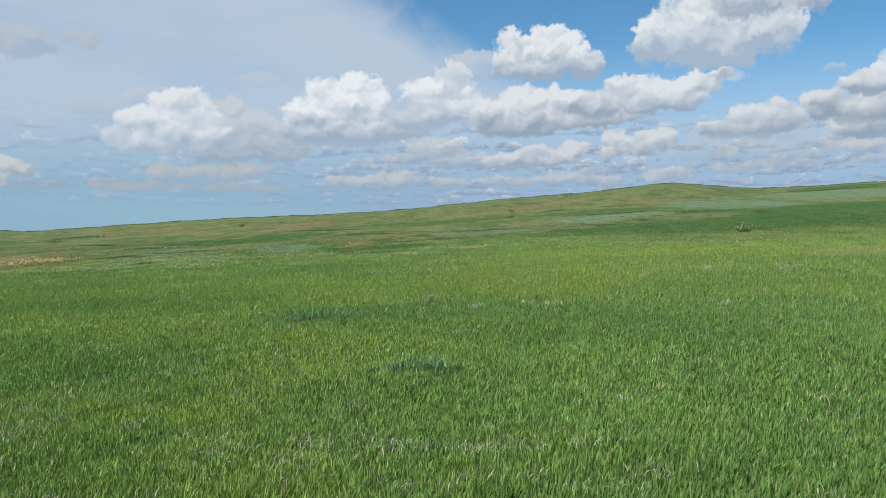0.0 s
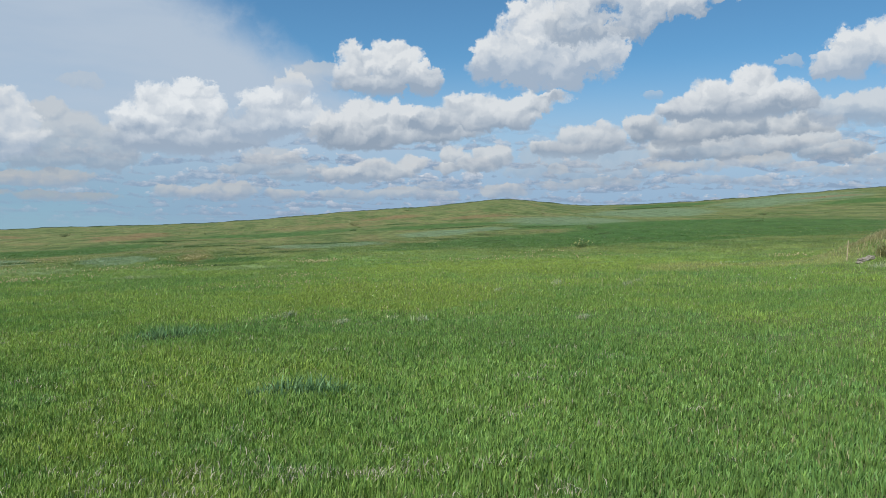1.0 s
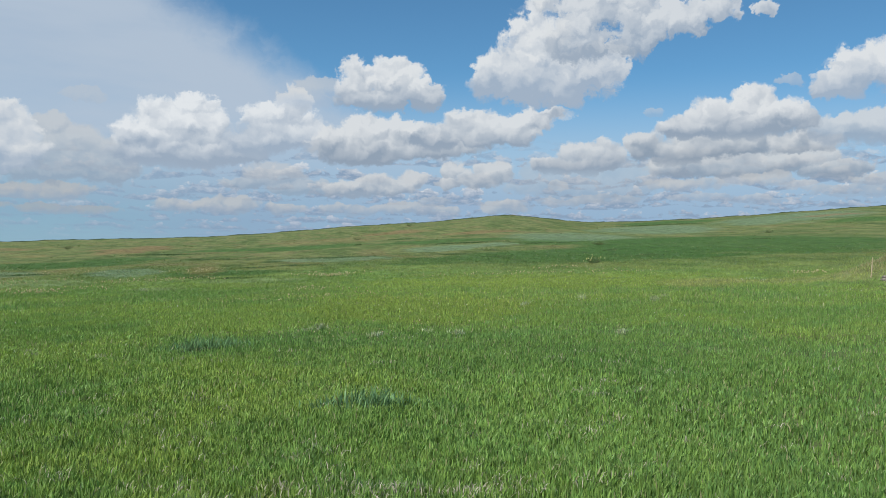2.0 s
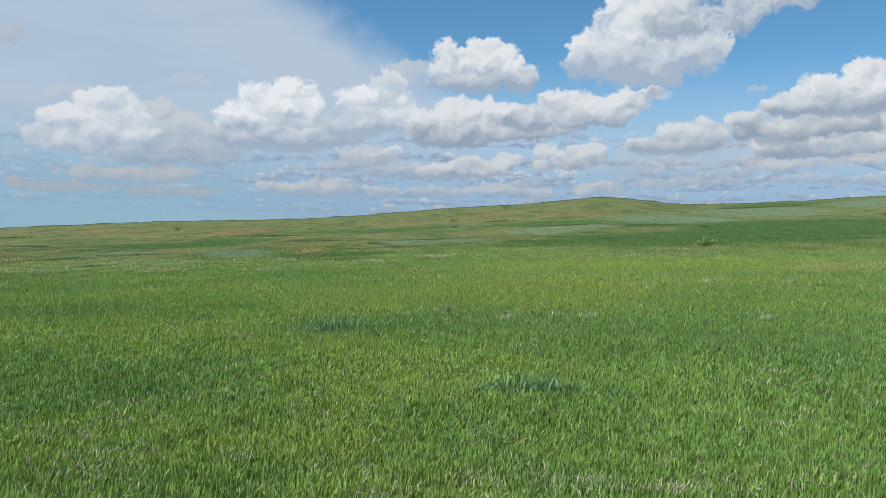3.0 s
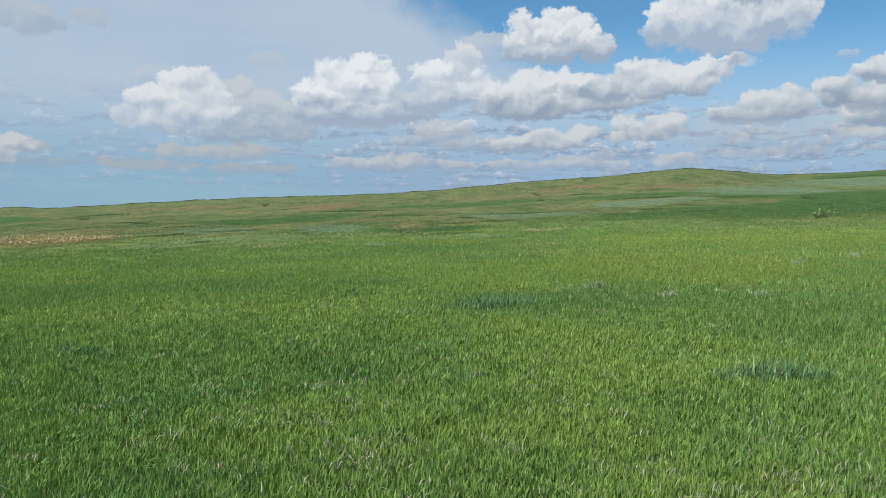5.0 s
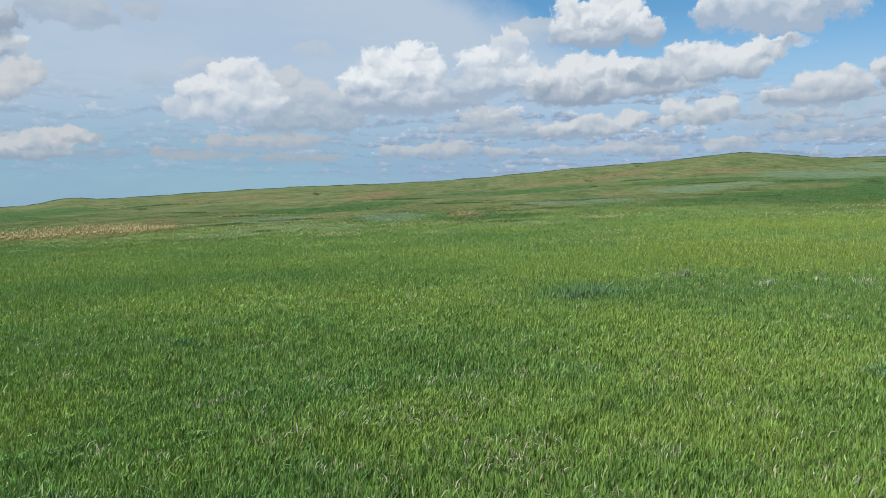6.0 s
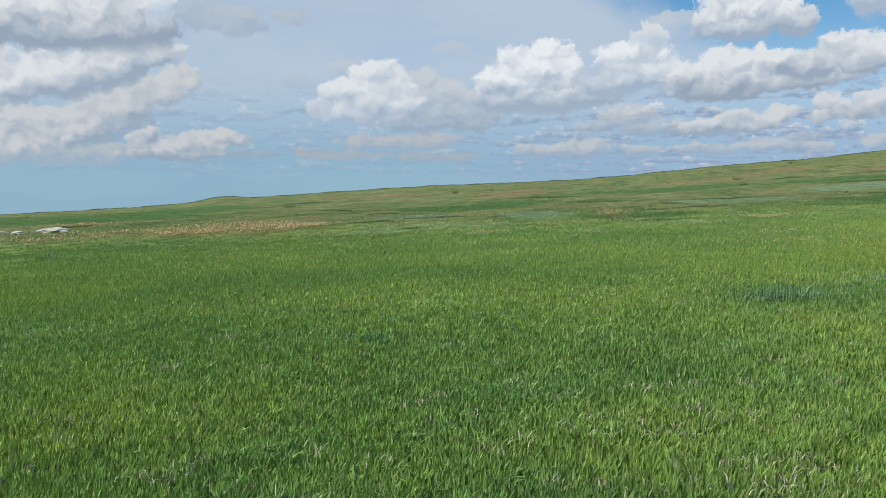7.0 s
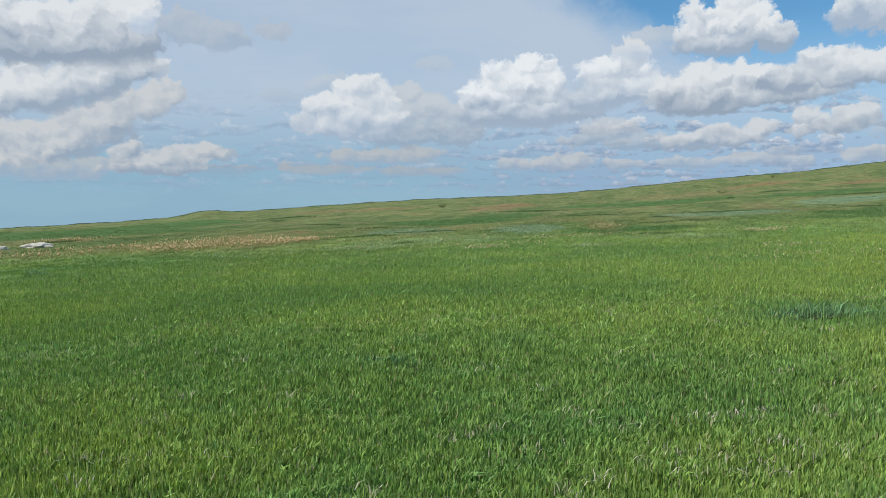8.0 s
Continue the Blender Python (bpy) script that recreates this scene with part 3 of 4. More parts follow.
def sward(n, near, far, low, high, thin, wide, joints, tuft=1):
    """Blades over the field, rooted in small tufts of so many."""
    x, y, r = (np.repeat(q, tuft) for q in field(n // tuft, near, far))
    n = len(x)
    size = np.repeat(rng.choice([0.75, 0.9, 1.0, 1.12], n // tuft), tuft)
    spread = 0.021 * (1 + r / 18)
    x, y = x + rng.normal(0, 1, n) * spread, y + rng.normal(0, 1, n) * spread
    tall = rng.uniform(low, high, n) * size * sway(x, y) * (1 - 0.7 * step(50, 150, r))
    return blades(x, y, tall, rng.uniform(thin, wide, n) * (1 + np.maximum(r - 8, 0) / 22), np.abs(rng.normal(0.20, 0.17, n)), joints)


def sward_round(n, far):
    """The same sward under foot and behind, all round the walk."""
    a, r = rng.uniform(0, 2 * np.pi, n), far * np.sqrt(rng.uniform(0, 1, n))
    x, y = -2.6 + r * np.cos(a) * 1.3, 1.0 + r * np.sin(a)
    return blades(x, y, rng.uniform(0.05, 0.11, n) * sway(x, y), rng.uniform(0.009, 0.015, n), np.abs(rng.normal(0.22, 0.2, n)), False)


grass_mesh = join_parts(
    sward(200000, 2.8, 7.0, 0.06, 0.125, 0.0085, 0.0145, True, 5),
    sward_round(230000, 6.5),
    sward(280000, 6.0, 12.5, 0.055, 0.110, 0.0105, 0.0165, True, 5),
    sward(250000, 11.0, 22.0, 0.05, 0.105, 0.0110, 0.0165, False, 5),
    sward(850000, 18.0, 150.0, 0.05, 0.115, 0.0080, 0.0125, False, 4),
)
grass = new("grass", mesh_from("grass", *grass_mesh, GRASS))
tagged(grass, "thick green prairie grass blades covering the ground", "grass", kind="stuff")

# coarse tufts that speckle the far slopes
n = 1800
r, a = 250 - 200 * np.sqrt(rng.uniform(0, 1, n)) * rng.uniform(0.3, 1, n), np.radians(rng.uniform(-52, 55, n))
x, y = np.repeat(r * np.sin(a), 6), np.repeat(r * np.cos(a), 6)
big = np.repeat(rng.uniform(0.4, 1.0, n), 6) * (0.35 + np.repeat(r, 6) / 260)
x, y = x + rng.normal(0, 0.45, 6 * n) * big, y + rng.normal(0, 0.45, 6 * n) * big
tuft_mesh = blades(x, y, rng.uniform(0.05, 0.16, 6 * n) * big, rng.uniform(0.25, 0.6, 6 * n) * big, np.abs(rng.normal(0.4, 0.3, 6 * n)), False)
tagged(new("slope_tufts", mesh_from("slope_tufts", *tuft_mesh, blade_material("tuft_blade", (0.86, 0.90, 0.88), dry=0.05))), "coarse dark and straw-coloured tufts speckling the slope", "grass", kind="stuff")

# strips of dark blades for the dark grass and shade at the slope's fold edges: x, y, half width
EDGES = [
    (-3.4, 45.2, 1.8), (-0.4, 60.5, 2.0), (4.2, 82.7, 3.4), (21.0, 152.0, 2.1), (14.9, 77.3, 1.6), (97.1, 204.0, 9.4), (16.4, 65.4, 1.3),
    (-16.3, 44.3, 0.7), (-60.6, 134.3, 3.5), (-38.0, 88.7, 0.9), (-8.0, 87.9, 2.7), (-2.0, 72.2, 0.7), (-3.2, 58.7, 1.0), (-18.1, 57.9, 2.4),
    (-21.6, 54.1, 1.6), (-17.1, 117.7, 4.9), (28.4, 70.7, 0.6), (25.5, 56.8, 0.9), (-5.5, 47.6, 0.8), (-46.5, 57.0, 1.3), (-34.8, 85.2, 0.9),
    (55.0, 88.9, 1.0), (-25.4, 69.4, 1.5), (23.1, 107.0, 4.5), (31.0, 97.1, 2.8), (10.0, 122.5, 0.5),
]
# the strip at (-46.5, 57.0) stands for the dark overhang above the chalk
pieces = []
for ex, ey, half in EDGES:
    away = math.hypot(ex + 2, ey)
    count = int(160 + 200 * half)
    lean_to = math.atan2(ex + 2, ey)
    u, v = rng.normal(0, 0.5 * half, count), rng.normal(0, 0.006 * away, count)
    x, y = ex + u * math.cos(lean_to) + v * math.sin(lean_to), ey - u * math.sin(lean_to) + v * math.cos(lean_to)
    pieces.append(blades(x, y, rng.uniform(0.4, 1.0, count) * (0.06 + 0.0011 * away), rng.uniform(0.5, 1.0, count) * (0.03 + 0.0016 * away), np.abs(rng.normal(0.4, 0.3, count)), False))
FOLD_DARK = blade_material("fold_dark_blade", fixed=(0.092, 0.160, 0.062), dry=0.02)
tagged(new("fold_shade_strips", mesh_from("fold_shade_strips", *join_parts(*pieces), FOLD_DARK)), "strips of dark blades standing in for shaded grass edges along the folds of the slope", "scrub", kind="stuff")

# dark grass standing up along the crest
n = 32000
a, r = rng.uniform(-54, 56, n), RIDGE + rng.uniform(-4.0, 1.0, n)
x, y = -2 + r * np.sin(np.radians(a)), 1 + r * np.cos(np.radians(a))
tall = rng.uniform(0.12, 0.30, n) * (0.8 + 0.3 * np.sin(a * 2.9) * np.sin(a * 0.83 + 1) + 0.2 * np.sin(a * 11.0))
crest_mesh = blades(x, y, tall, rng.uniform(0.20, 0.45, n), np.abs(rng.normal(0.5, 0.3, n)), False)
tagged(new("crest_grass", mesh_from("crest_grass", *crest_mesh, blade_material("crest_blade", fixed=(0.060, 0.095, 0.050), dry=0.0))), "dark grass standing along the far crest", "grass", kind="stuff")

# ---- loose growth over the field ----


def heads(x, y, z, size):
    """Small eight-sided flower or seed heads."""
    n = len(x)
    c = np.stack([x, y, z], -1)[:, None, :]
    o = np.array([[1, 0, 0], [0, 1, 0], [-1, 0, 0], [0, -1, 0], [0, 0, 1.5], [0, 0, -1.5]], float)
    v = c + o[None] * np.asarray(size)[:, None, None] * rng.uniform(0.45, 1.4, (n, 6, 1))
    f = np.array([[0, 1, 4], [1, 2, 4], [2, 3, 4], [3, 0, 4], [1, 0, 5], [2, 1, 5], [3, 2, 5], [0, 3, 5]])
    return v.reshape(-1, 3), (6 * np.arange(n)[:, None, None] + f[None]).reshape(-1, 3)


def scatter(n, cx, cy, rx, ry, turn):
    """Places in an ellipse, denser in the middle."""
    a, r = rng.uniform(0, 2 * np.pi, n), np.sqrt(rng.uniform(0, 1, n)) * rng.uniform(0.5, 1.15, n)
    u, v = r * np.cos(a) * rx, r * np.sin(a) * ry
    c, s = math.cos(radians(turn)), math.sin(radians(turn))
    return cx + u * c + v * s, cy - u * s + v * c


def flowering(x, y, tall, size):
    """Thin stalks, each with a head on top: vertices and triangles of stalks and of heads."""
    z = land(x, y)
    stalks = blades(x, y, tall, np.full(len(x), 0.006), np.full(len(x), 0.05), False)
    return stalks, heads(x, y, z + tall, size)


CREAM = simple_material("cream_petals", (0.48, 0.34, 0.16), (0.66, 0.53, 0.31), 2.0, 0.7, 0.2, leaf=0.2)
WHITE = simple_material("white_fluff", (0.42, 0.46, 0.36), (0.60, 0.62, 0.52), 3.0, 0.8, 0.2, leaf=0.2)
TAN = simple_material("tan_seed", (0.40, 0.35, 0.18), (0.58, 0.52, 0.30), 2.0, 0.8, 0.2, leaf=0.2)
STEM = blade_material("stem")


def flower_field(name, label, spots, tall, size, petals):
    xs, ys = zip(*[scatter(*s) for s in spots])
    x, y = np.concatenate(xs), np.concatenate(ys)
    t = rng.uniform(tall * 0.6, tall * 1.2, len(x))
    small = np.clip(np.hypot(x, y) / 38, 0.4, 1)
    stalks, tops = flowering(x, y, t * (0.5 + 0.5 * small), rng.uniform(size * 0.5, size * 1.3, len(x)) * small)
    field_ob = tagged(new(name, mesh_from(name, *tops, petals)), label, "wildflowers", kind="stuff")
    part_ob = new("stalks", mesh_from("stalks", *stalks, STEM))
    part_ob.parent = field_ob
    return field_ob


flower_field(
    "cream_flowers", "dense drift of cream and pale orange flower heads in the grass",
    [(150, -26.0, 47.5, 3.0, 4.0, -27), (200, -29.4, 44.8, 3.0, 3.0, -31), (330, -30.4, 51.0, 5.5, 7.0, -30), (120, -24.6, 49.5, 3.0, 2.0, -25), (110, -34.9, 40.8, 3.4, 1.2, -38), (160, -36.0, 46.0, 5.0, 1.6, -38), (90, -46.0, 58.0, 3.0, 2.0, -38), (70, -24.1, 50.6, 1.0, 0.8, -24)], 0.20, 0.050, CREAM)
flower_field(
    "pale_flowers", "scattered pale yellow flower heads among green grass",
    [(170, -15.5, 46.0, 6.0, 3.5, -17), (130, -7.0, 43.0, 4.0, 2.0, -5), (100, 1.4, 43.5, 2.6, 1.6, 3), (90, -10.4, 36.5, 3.0, 0.9, -14), (60, -6.4, 53.0, 2.6, 2.5, -5),
     (110, 1.5, 43.0, 1.3, 1.2, 3), (70, 0.0, 31.4, 1.6, 1.0, 1), (60, -10.3, 34.4, 1.0, 0.8, -14), (80, -22.6, 64.8, 5.0, 2.0, -18), (80, -15.0, 55.9, 3.0, 2.0, -14), (70, -5.9, 55.2, 1.2, 3.0, -4), (40, 13.2, 42.0, 1.6, 0.8, 18), (60, 20.6, 31.4, 1.0, 0.6, 33), (60, 0.6, 17.5, 3.4, 2.0, 0), (110, -0.2, 27.0, 4.0, 2.0, 0), (140, 11.0, 38.0, 7.0, 2.0, 16), (60, -16.7, 37.7, 3.0, 1.0, -20)], 0.19, 0.027, TAN)
flower_field(
    "white_tufts", "sparse white fluffy seed tufts standing in the grass",
    [(50, -20.4, 34.4, 3.0, 1.5, -29), (26, -0.4, 17.0, 0.8, 0.6, 0), (26, 1.4, 15.3, 1.6, 0.7, 4), (40, 6.5, 17.0, 5.0, 2.0, 14), (40, 14.0, 20.0, 4.0, 4.0, 20), (18, 16.6, 28.6, 1.2, 0.8, 30), (60, 3.0, 22.0, 6.0, 3.0, 8), (60, -7.0, 20.0, 6.0, 6.0, -8)], 0.17, 0.018, WHITE)

# seed stalks of taller grass, standing over the sward
x, y = zip(*[scatter(*s) for s in ((2200, 9.0, 23.0, 8.0, 7.0, 18), (800, -3.0, 27.0, 10.0, 5.0, 0), (700, -14.0, 28.0, 9.0, 9.0, -25))])
x, y = np.concatenate(x), np.concatenate(y)
t = rng.uniform(0.11, 0.21, len(x))
stalk_mesh = join_parts(blades(x, y, t, rng.uniform(0.006, 0.011, len(x)), np.abs(rng.normal(0.2, 0.15, len(x)))))
tagged(new("seed_stalks", mesh_from("seed_stalks", *stalk_mesh, blade_material("seed_stalk", (1.7, 1.35, 1.5), dry=0.4))), "thin pale seed stalks standing above the grass", "grass", kind="stuff")

# broad-leaved herbs between the blades
x, y = zip(*[scatter(*q) for q in ((2600, -7.0, 15.0, 6.5, 6.0, -25), (1500, -3.0, 22.0, 9.0, 5.0, -5), (900, 5.0, 20.0, 6.0, 6.0, 14), (900, -14.0, 25.0, 6.0, 8.0, -30), (500, -6.0, 8.0, 2.5, 2.0, -20))])
x, y = np.repeat(np.concatenate(x), 9), np.repeat(np.concatenate(y), 9)
n = len(x)
big = np.repeat(rng.uniform(0.5, 1.15, n // 9), 9)
x, y = x + rng.normal(0, 0.03, n) * big, y + rng.normal(0, 0.03, n) * big
herb_mesh = blades(x, y, rng.uniform(0.06, 0.125, n) * big, rng.uniform(0.012, 0.022, n) * big, np.abs(rng.normal(0.6, 0.3, n)), True)
tagged(new("meadow_herbs", mesh_from("meadow_herbs", *herb_mesh, blade_material("herb_leaf", (0.95, 1.0, 0.95), dry=0.03))), "leafy green herbs growing between the grass blades", "herbs", kind="stuff")

# withered leaves in heaps between the blades
HEAPS = [(-1.1, 6.6), (-0.9, 6.7), (-1.6, 6.2), (-0.4, 6.3), (-0.15, 6.4), (-1.9, 5.65), (-1.0, 5.6), (0.2, 5.35), (-4.5, 7.1), (-4.1, 7.1), (-4.6, 9.6), (-4.25, 9.8), (0.5, 6.4), (0.2, 6.3), (-0.45, 6.4), (-3.9, 7.7),
         (-4.5, 8.3), (-4.0, 8.9), (-3.6, 9.5), (-5.0, 8.2), (-6.5, 7.4), (-6.2, 8.9), (-7.4, 7.1), (-5.25, 7.3), (-4.8, 8.6), (-3.4, 7.4), (-8.5, 6.9)]
x, y, r = field(300, 3.2, 14.0)
x, y = np.concatenate([x, np.repeat([h[0] for h in HEAPS], 3)]), np.concatenate([y, np.repeat([h[1] for h in HEAPS], 3)])
near_heap = np.arange(len(x)) >= 300
x, y = x + near_heap * rng.normal(0, 0.16, len(x)), y + near_heap * rng.normal(0, 0.13, len(x))
n = 5600
keep = rng.integers(0, len(x), n)
spread, turn = np.abs(rng.normal(0.0, 0.11, n)), rng.uniform(0, 2 * np.pi, n)
x, y = x[keep] + spread * np.cos(turn) * 1.5, y[keep] + spread * np.sin(turn)
litter = blades(x, y, rng.uniform(0.03, 0.085, n), rng.uniform(0.004, 0.009, n), np.abs(rng.normal(0.7, 0.5, n)), True, 0.055)
tagged(new("withered_grass", mesh_from("withered_grass", *litter, STRAW)), "small heaps of withered straw-white grass leaves", "dead grass", kind="stuff")

# ---- tussocks of dark bluish grass ----


def dark_blades(name, colour):
    return blade_material(name, fixed=colour, dry=0.02)


BLUE_GREEN = dark_blades("blue_green_blade", (0.140, 0.268, 0.122))
DUSKY = dark_blades("dusky_blade", (0.102, 0.232, 0.092))
SAGE = dark_blades("sage_leaf", (0.33, 0.40, 0.25))
# matted plant foot, its green taken near black for shade under the leaves
SHADED_THATCH = simple_material("shaded_thatch", (0.030, 0.048, 0.020), (0.070, 0.095, 0.040), 14.0, 0.9, 0.8, 0.02)


def leafy(name, root, x, y, tall, wide, lean, look_material):
    """Leaves rooted round a plant's own centre, as one part of it."""
    base = np.array(root.location)
    v, f = blades(x + base[0], y + base[1], tall, wide, lean)
    ob = new(name, mesh_from(name, v - base, f, look_material))
    ob.parent = root
    ob["kind"] = "stuff"
    return ob


def cushion(name, root, rx, ry, high, look_material):
    """The low matted foot of a plant: a flattened, lumpy dome."""
    bm = bmesh.new()
    bmesh.ops.create_icosphere(bm, subdivisions=3, radius=1.0)
    for v in bm.verts:
        k = 1 + 0.3 * noise.noise(v.co * 2.3 + Vector((rx * 9, 0, 0)))
        x, y = v.co.x * rx * k, v.co.y * ry * k
        v.co = Vector((x, y, land_at(root.location.x + x, root.location.y + y) - root.location.z + v.co.z * high * k))
    return part(name, bm, look_material, root)


def tussock(cx, cy, rx, ry, turn, n, tall, look_material, label):
    """One tussock: a matted foot, coloured dark for the shade low between the blades, and blades set close together,
    tallest in the middle.
    """
    root = new("grass_tussock")
    root.location = (cx, cy, land_at(cx, cy))
    x, y = scatter(n, 0.0, 0.0, rx, ry, turn)
    q = np.clip(1.25 - np.hypot(x / rx, y / ry), 0.45, 1) * rng.choice([0.55, 0.85, 1.0], n)
    leafy("foliage", root, x, y, rng.uniform(0.6, 1.1, n) * tall * q, rng.uniform(0.010, 0.018, n), np.abs(rng.normal(0.35, 0.22, n)), look_material)
    cushion("shaded_matted_foot", root, rx * 0.7, ry * 0.7, tall * 0.15, SHADED_THATCH)
    return tagged(root, label, "grass tussock", "dark tussocks in the meadow")


tussock(-2.35, 15.5, 0.95, 0.5, 0, 600, 0.30, BLUE_GREEN, "dark blue-green grass tussock in short meadow grass")
tussock(-0.27, 8.95, 0.80, 0.45, 0, 520, 0.27, BLUE_GREEN, "dark blue-green grass tussock in yellow-green grass")
tussock(-7.75, 11.75, 0.7, 0.36, 0, 420, 0.17, DUSKY, "low dusky green grass tussock")
tussock(-24.7, 27.2, 0.6, 0.35, -35, 300, 0.26, BLUE_GREEN, "small dark tussock far out in the meadow")

# ---- grey sage ----


def sage(cx, cy, tall):
    """A small sage plant: narrow grey leaves fanning out from one woody foot."""
    root = new("sage_plant")
    root.location = (cx, cy, land_at(cx, cy))
    n = 90
    leafy("foliage", root, rng.normal(0, tall * 0.45, n), rng.normal(0, tall * 0.35, n), rng.uniform(0.4, 1.0, n) * tall, rng.uniform(0.010, 0.022, n), np.abs(rng.normal(0.35, 0.2, n)), SAGE)
    cushion("woody_foot", root, tall * 0.3, tall * 0.25, tall * 0.2, SHADED_THATCH)
    return tagged(root, "small grey-green sage plant among meadow grass", "sage plant", "grey sage in the meadow")


for sx, sy, st in ((-0.3, 17.9, 0.24), (0.7, 16.2, 0.2), (2.2, 15.9, 0.2), (7.7, 23.8, 0.26), (9.3, 22.2, 0.26), (5.4, 22.0, 0.2), (1.7, 16.4, 0.17), (10.1, 23.3, 0.22), (-10.8, 36.5, 0.25), (-6.5, 35.1, 0.25), (5.3, 15.3, 0.18)):
    sage(sx, sy, 0.75 * st)

# ---- shrubs ----
LEAF = dark_blades("shrub_leaf", (0.125, 0.215, 0.085))
TWIG = simple_material("twig", (0.10, 0.085, 0.05), (0.20, 0.16, 0.09), 12.0)


def shrub(cx, cy, wide, tall, label, group, bloom=0):
    """A low shrub: twigs fanning from the root, clouds of small leaves, and flower heads on some."""
    root = new("shrub")
    base = land_at(cx, cy)
    root.location = (cx, cy, base)
    tagged(root, label, "shrub", group)
    stems = 40
    a, spread = rng.uniform(0, 2 * np.pi, stems), np.sqrt(rng.uniform(0.02, 1, stems))
    tips = np.stack([np.cos(a) * spread * wide / 2, np.sin(a) * spread * wide / 3, tall * (1.05 - 0.75 * spread) * rng.uniform(0.75, 1.1, stems)], -1)
    bm = bmesh.new()
    for tip in tips:
        p, rad = Vector((tip[0] * 0.15, tip[1] * 0.15, -0.03)), 0.012
        rings = []
        for k in range(4):
            f = k / 3
            at = p.lerp(Vector(tip), f) + Vector((0, 0, 0.08 * tall * math.sin(f * math.pi)))
            rings.append([bm.verts.new(at + Vector((math.cos(b), math.sin(b), 0)) * rad * (1.1 - f)) for b in (0, 2.1, 4.2)])
        for lower, upper in zip(rings, rings[1:]):
            for b in range(3):
                bm.faces.new((lower[b], lower[(b + 1) % 3], upper[(b + 1) % 3], upper[b]))
    part("twigs", bm, TWIG, root)
    n = stems * 24
    pick, along = rng.integers(0, stems, n), rng.uniform(0.05, 1.05, n)
    at = tips[pick] * along[:, None] + rng.normal(0, 0.05 * wide / 1.5, (n, 3))
    at[:, 2] = np.maximum(at[:, 2], 0.02)
    axis, across = rng.normal(0, 1, (n, 3)), rng.normal(0, 1, (n, 3))
    axis /= np.linalg.norm(axis, axis=1)[:, None]
    across = np.cross(axis, across)
    across /= np.linalg.norm(across, axis=1)[:, None]
    size = rng.uniform(0.03, 0.06, n)[:, None]
    v = np.stack([at, at + axis * size * 0.6 + across * size * 0.45, at + axis * size * 1.3, at + axis * size * 0.6 - across * size * 0.45], 1).reshape(-1, 3)
    leaves = new("leaves", mesh_from("leaves", v, np.arange(4 * n).reshape(-1, 4), LEAF))
    leaves.parent = root
    if bloom:
        top = tips[rng.integers(0, stems, bloom)] + rng.normal(0, 0.07, (bloom, 3)) + np.array([0, 0, 0.06])
        blossoms = new("flower_heads", mesh_from("flower_heads", *heads(top[:, 0], top[:, 1], top[:, 2], rng.uniform(0.02, 0.045, bloom)), YELLOW))
        blossoms.parent = root
        blossoms["kind"] = "stuff"
        blossoms["label"] = "pale yellow flower heads"
    return root


YELLOW = simple_material("yellow_petals", (0.52, 0.50, 0.16), (0.72, 0.68, 0.36), 3.0, 0.7, 0.2, leaf=0.2)
shrub(17.5, 47.5, 1.3, 0.58, "leafy green shrub with pale yellow flower heads", "shrubs of the slope", 20)
for sx, sy, sw, st in ((32.9, 85.0, 3.2, 0.7), (20.1, 83.0, 4.2, 0.55), (13.4, 160.0, 4.0, 1.1), (35.7, 239.0, 4.0, 1.3), (-36.6, 149.0, 3.5, 0.9), (-49.3, 104.0, 4.0, 0.6), (75.8, 120.0, 3.0, 1.0), (60.0, 262.0, 6.0, 1.2)):
    shrub(sx, sy, sw, st, "low dark green shrub on the far slope", "shrubs of the slope")

# ---- mound: tall dry grass, post and stones ----
n = 12000
x, y = scatter(n, 22.2, 25.8, 3.5, 2.6, 41)
tall = rng.uniform(0.10, 0.40, n) * np.clip(0.25 + 0.7 * np.exp(-((x - 22.6) ** 2 + (y - 25.4) ** 2) / 10), 0.25, 1)
dry_mesh = blades(x, y, tall, rng.uniform(0.008, 0.018, n), np.abs(rng.normal(0.5, 0.3, n)))
DRY = blade_material("dry_blade", fixed=(0.285, 0.275, 0.150), dry=0.35)
tagged(new("dry_grass", mesh_from("dry_grass", *dry_mesh, DRY)), "tall dry straw-coloured grass on a low mound", "dry grass", kind="stuff")
n = 3600
x, y = scatter(n, 19.85, 23.95, 0.75, 0.45, 41)
OLIVE = blade_material("weed_leaf", fixed=(0.225, 0.240, 0.105), dry=0.08)
tagged(new("weeds", mesh_from("weeds", *blades(x, y, rng.uniform(0.15, 0.42, n), rng.uniform(0.02, 0.04, n), np.abs(rng.normal(0.7, 0.3, n))), OLIVE)), "dark olive weeds on the side of the mound", "weeds", kind="stuff")
n = 1500
x, y = scatter(n, 19.0, 22.9, 1.2, 0.5, 41)
tagged(new("silver_grass", mesh_from("silver_grass", *blades(x, y, rng.uniform(0.08, 0.20, n), rng.uniform(0.005, 0.010, n), np.abs(rng.normal(0.3, 0.2, n))), SAGE)), "silvery grass in front of the mound", "grass", kind="stuff")

WOOD = simple_material("weathered_wood", (0.34, 0.28, 0.17), (0.52, 0.45, 0.30), 9.0, 0.8, 0.5, 0.004)
STONE = simple_material("pale_stone", (0.17, 0.155, 0.13), (0.36, 0.33, 0.28), 7.0, 0.85, 0.6, 0.02)
CHALK = simple_material("chalk", (0.34, 0.32, 0.27), (0.58, 0.56, 0.50), 2.2, 0.95, 0.7, 0.05)


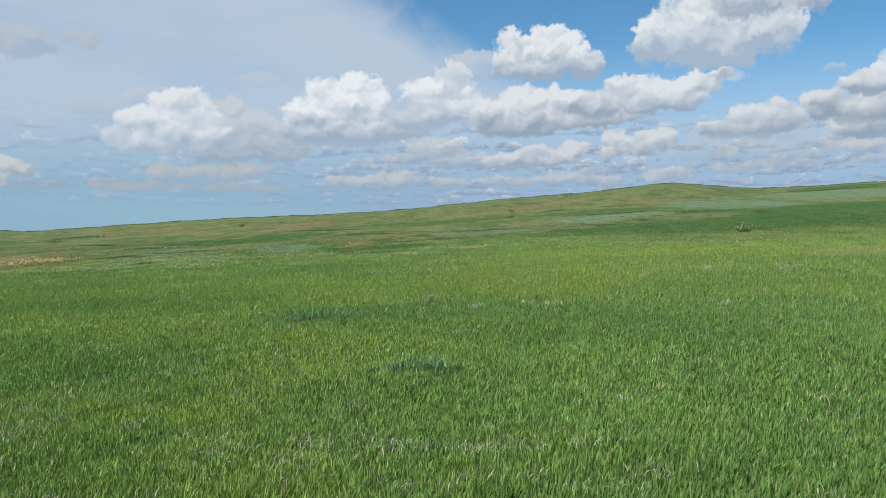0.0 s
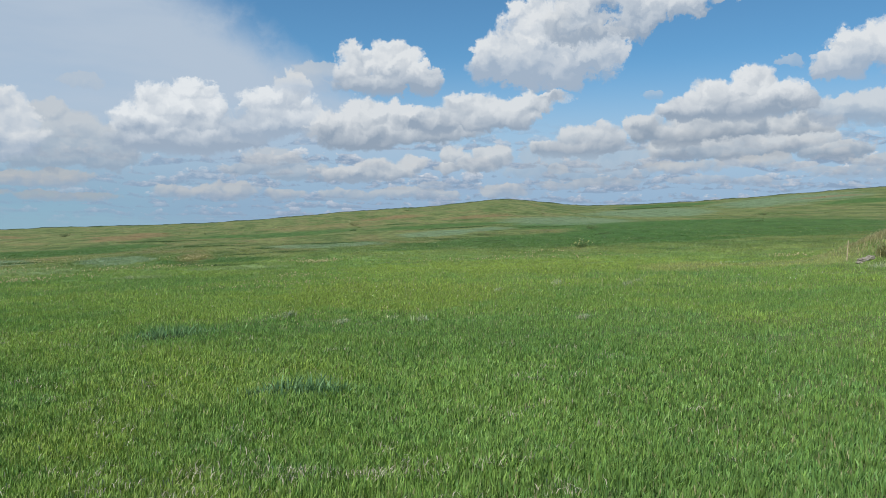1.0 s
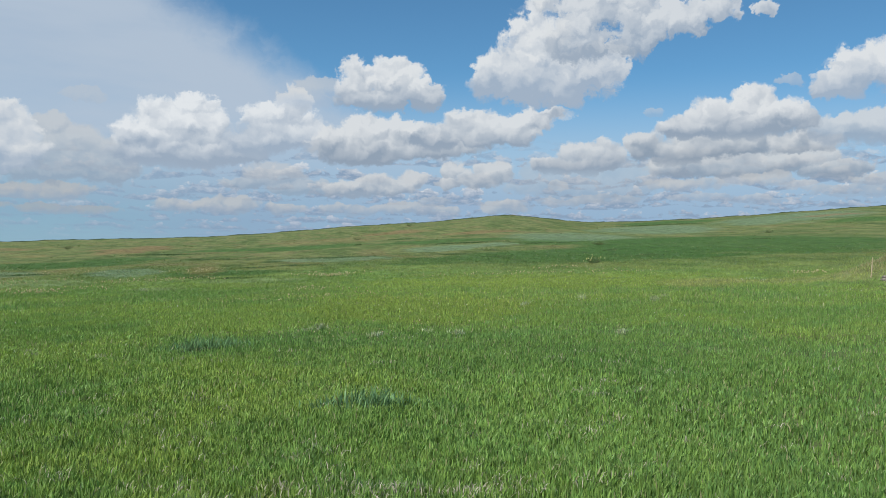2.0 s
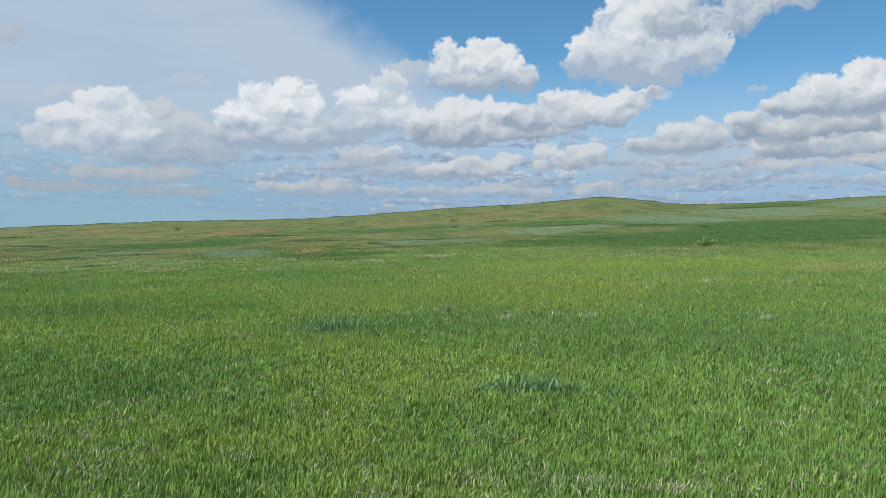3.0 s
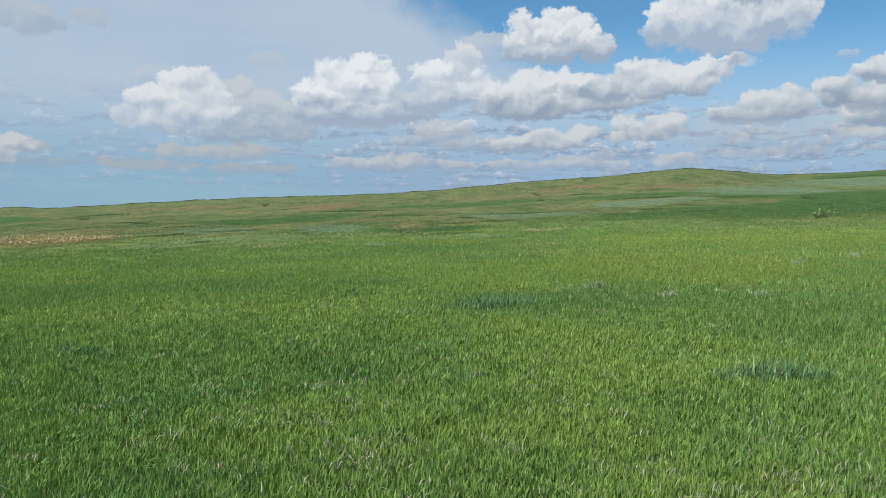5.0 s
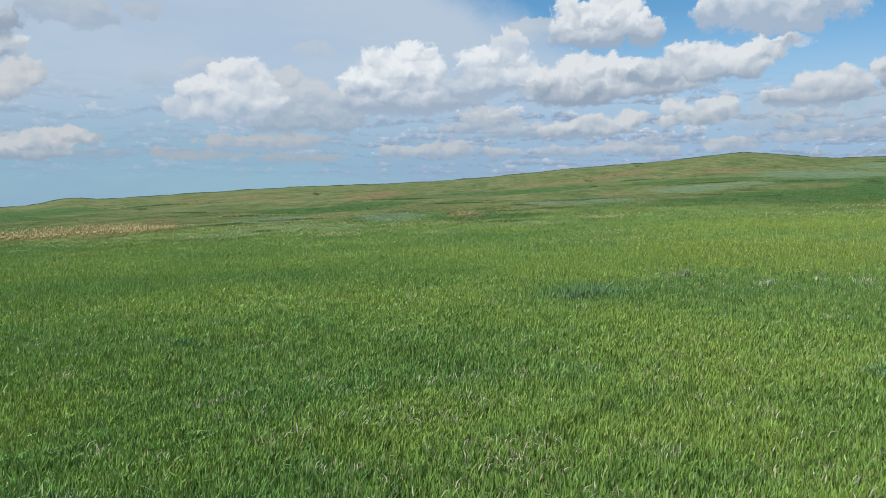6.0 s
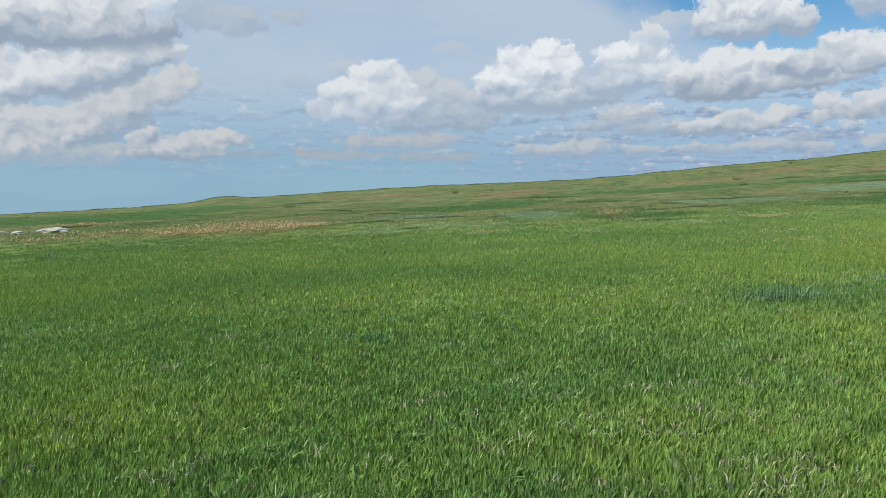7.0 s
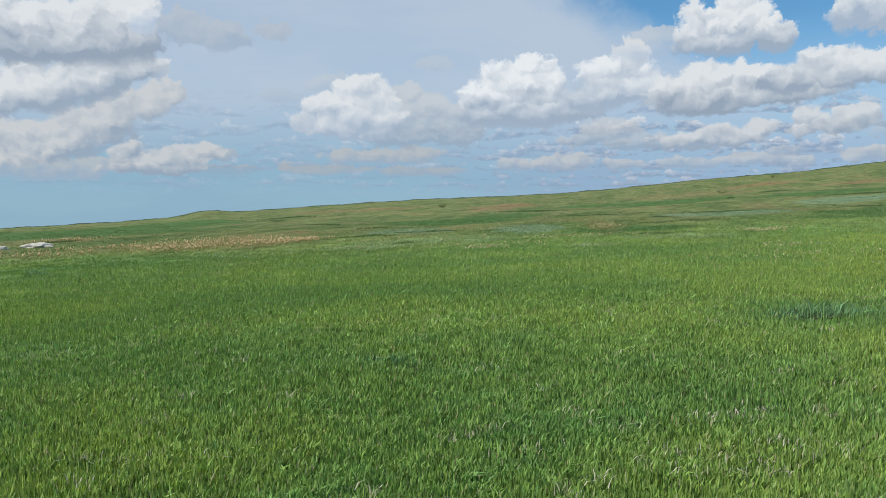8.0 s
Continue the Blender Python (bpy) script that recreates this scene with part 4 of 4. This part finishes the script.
def post(cx, cy, tall, wide, lean):
    """A hewn wooden post, narrower at the chamfered top."""
    bm = bmesh.new()
    rings = []
    for z, k in ((-0.2, 1.05), (0.15, 1.0), (0.5, 0.92), (tall * 0.96, 0.85), (tall, 0.55)):
        rings.append([bm.verts.new((wide / 2 * k * math.cos(b) * (1 + 0.12 * math.sin(3 * b + z)), wide / 2 * k * math.sin(b), z)) for b in np.arange(8) * math.pi / 4])
    for lower, upper in zip(rings, rings[1:]):
        for b in range(8):
            bm.faces.new((lower[b], lower[(b + 1) % 8], upper[(b + 1) % 8], upper[b]))
    bm.faces.new(rings[-1])
    bm.faces.new(rings[0][::-1])
    me = bpy.data.meshes.new("wooden_post")
    bm.to_mesh(me)
    bm.free()
    me.materials.append(WOOD)
    ob = new("wooden_post", me)
    ob.matrix_world = pose(cx, cy, land_at(cx, cy), 0, lean, 0)
    return tagged(ob, "short pale weathered wooden post standing by the mound", "post")


def stone(name, cx, cy, sx, sy, sz, seed, look_material, label, group, turn=0.0, sink=0.25, detail=3):
    """A broken stone: a ball knocked into facets and sunk into the soil."""
    bm = bmesh.new()
    bmesh.ops.create_icosphere(bm, subdivisions=detail, radius=0.5)
    for v in bm.verts:
        d = v.co.normalized()
        k = 1 + 0.35 * noise.noise(d * 1.6 + Vector((seed, 0, 0))) + 0.16 * noise.noise(d * 4.5 + Vector((0, seed, 0))) + 0.07 * noise.noise(d * 11 + Vector((0, 0, seed)))
        v.co = Vector((d.x * sx, d.y * sy, d.z * sz)) * k * 0.5
    me = bpy.data.meshes.new(name)
    bm.to_mesh(me)
    bm.free()
    me.materials.append(look_material)
    ob = new(name, me)
    ob.matrix_world = pose(cx, cy, land_at(cx, cy) + sz * (0.5 - sink) * 0.8, 0, 0, turn)
    return tagged(ob, label, "rock", group)


post(18.56, 25.05, 0.72, 0.042, 4)
for sx, sy, a, b, c, seed in ((18.72, 24.40, 0.50, 0.30, 0.16, 1), (18.90, 24.32, 0.34, 0.24, 0.22, 2), (18.50, 24.35, 0.26, 0.20, 0.10, 3)):
    stone("stone", sx, sy, a, b, c, seed, STONE, "pale grey broken stone at the foot of the mound", "stones by the mound")
for sx, sy, a, b, c, seed in ((-43.5, 51.0, 1.9, 1.4, 0.50, 11), (-44.6, 48.9, 0.9, 0.7, 0.32, 12), (-47.2, 50.5, 0.6, 0.5, 0.2, 13)):
    stone("chalk_outcrop", sx, sy, a, b, c, seed, CHALK, "white chalk outcrop breaking through the grass", "chalk outcrops", 40, 0.35, 4)
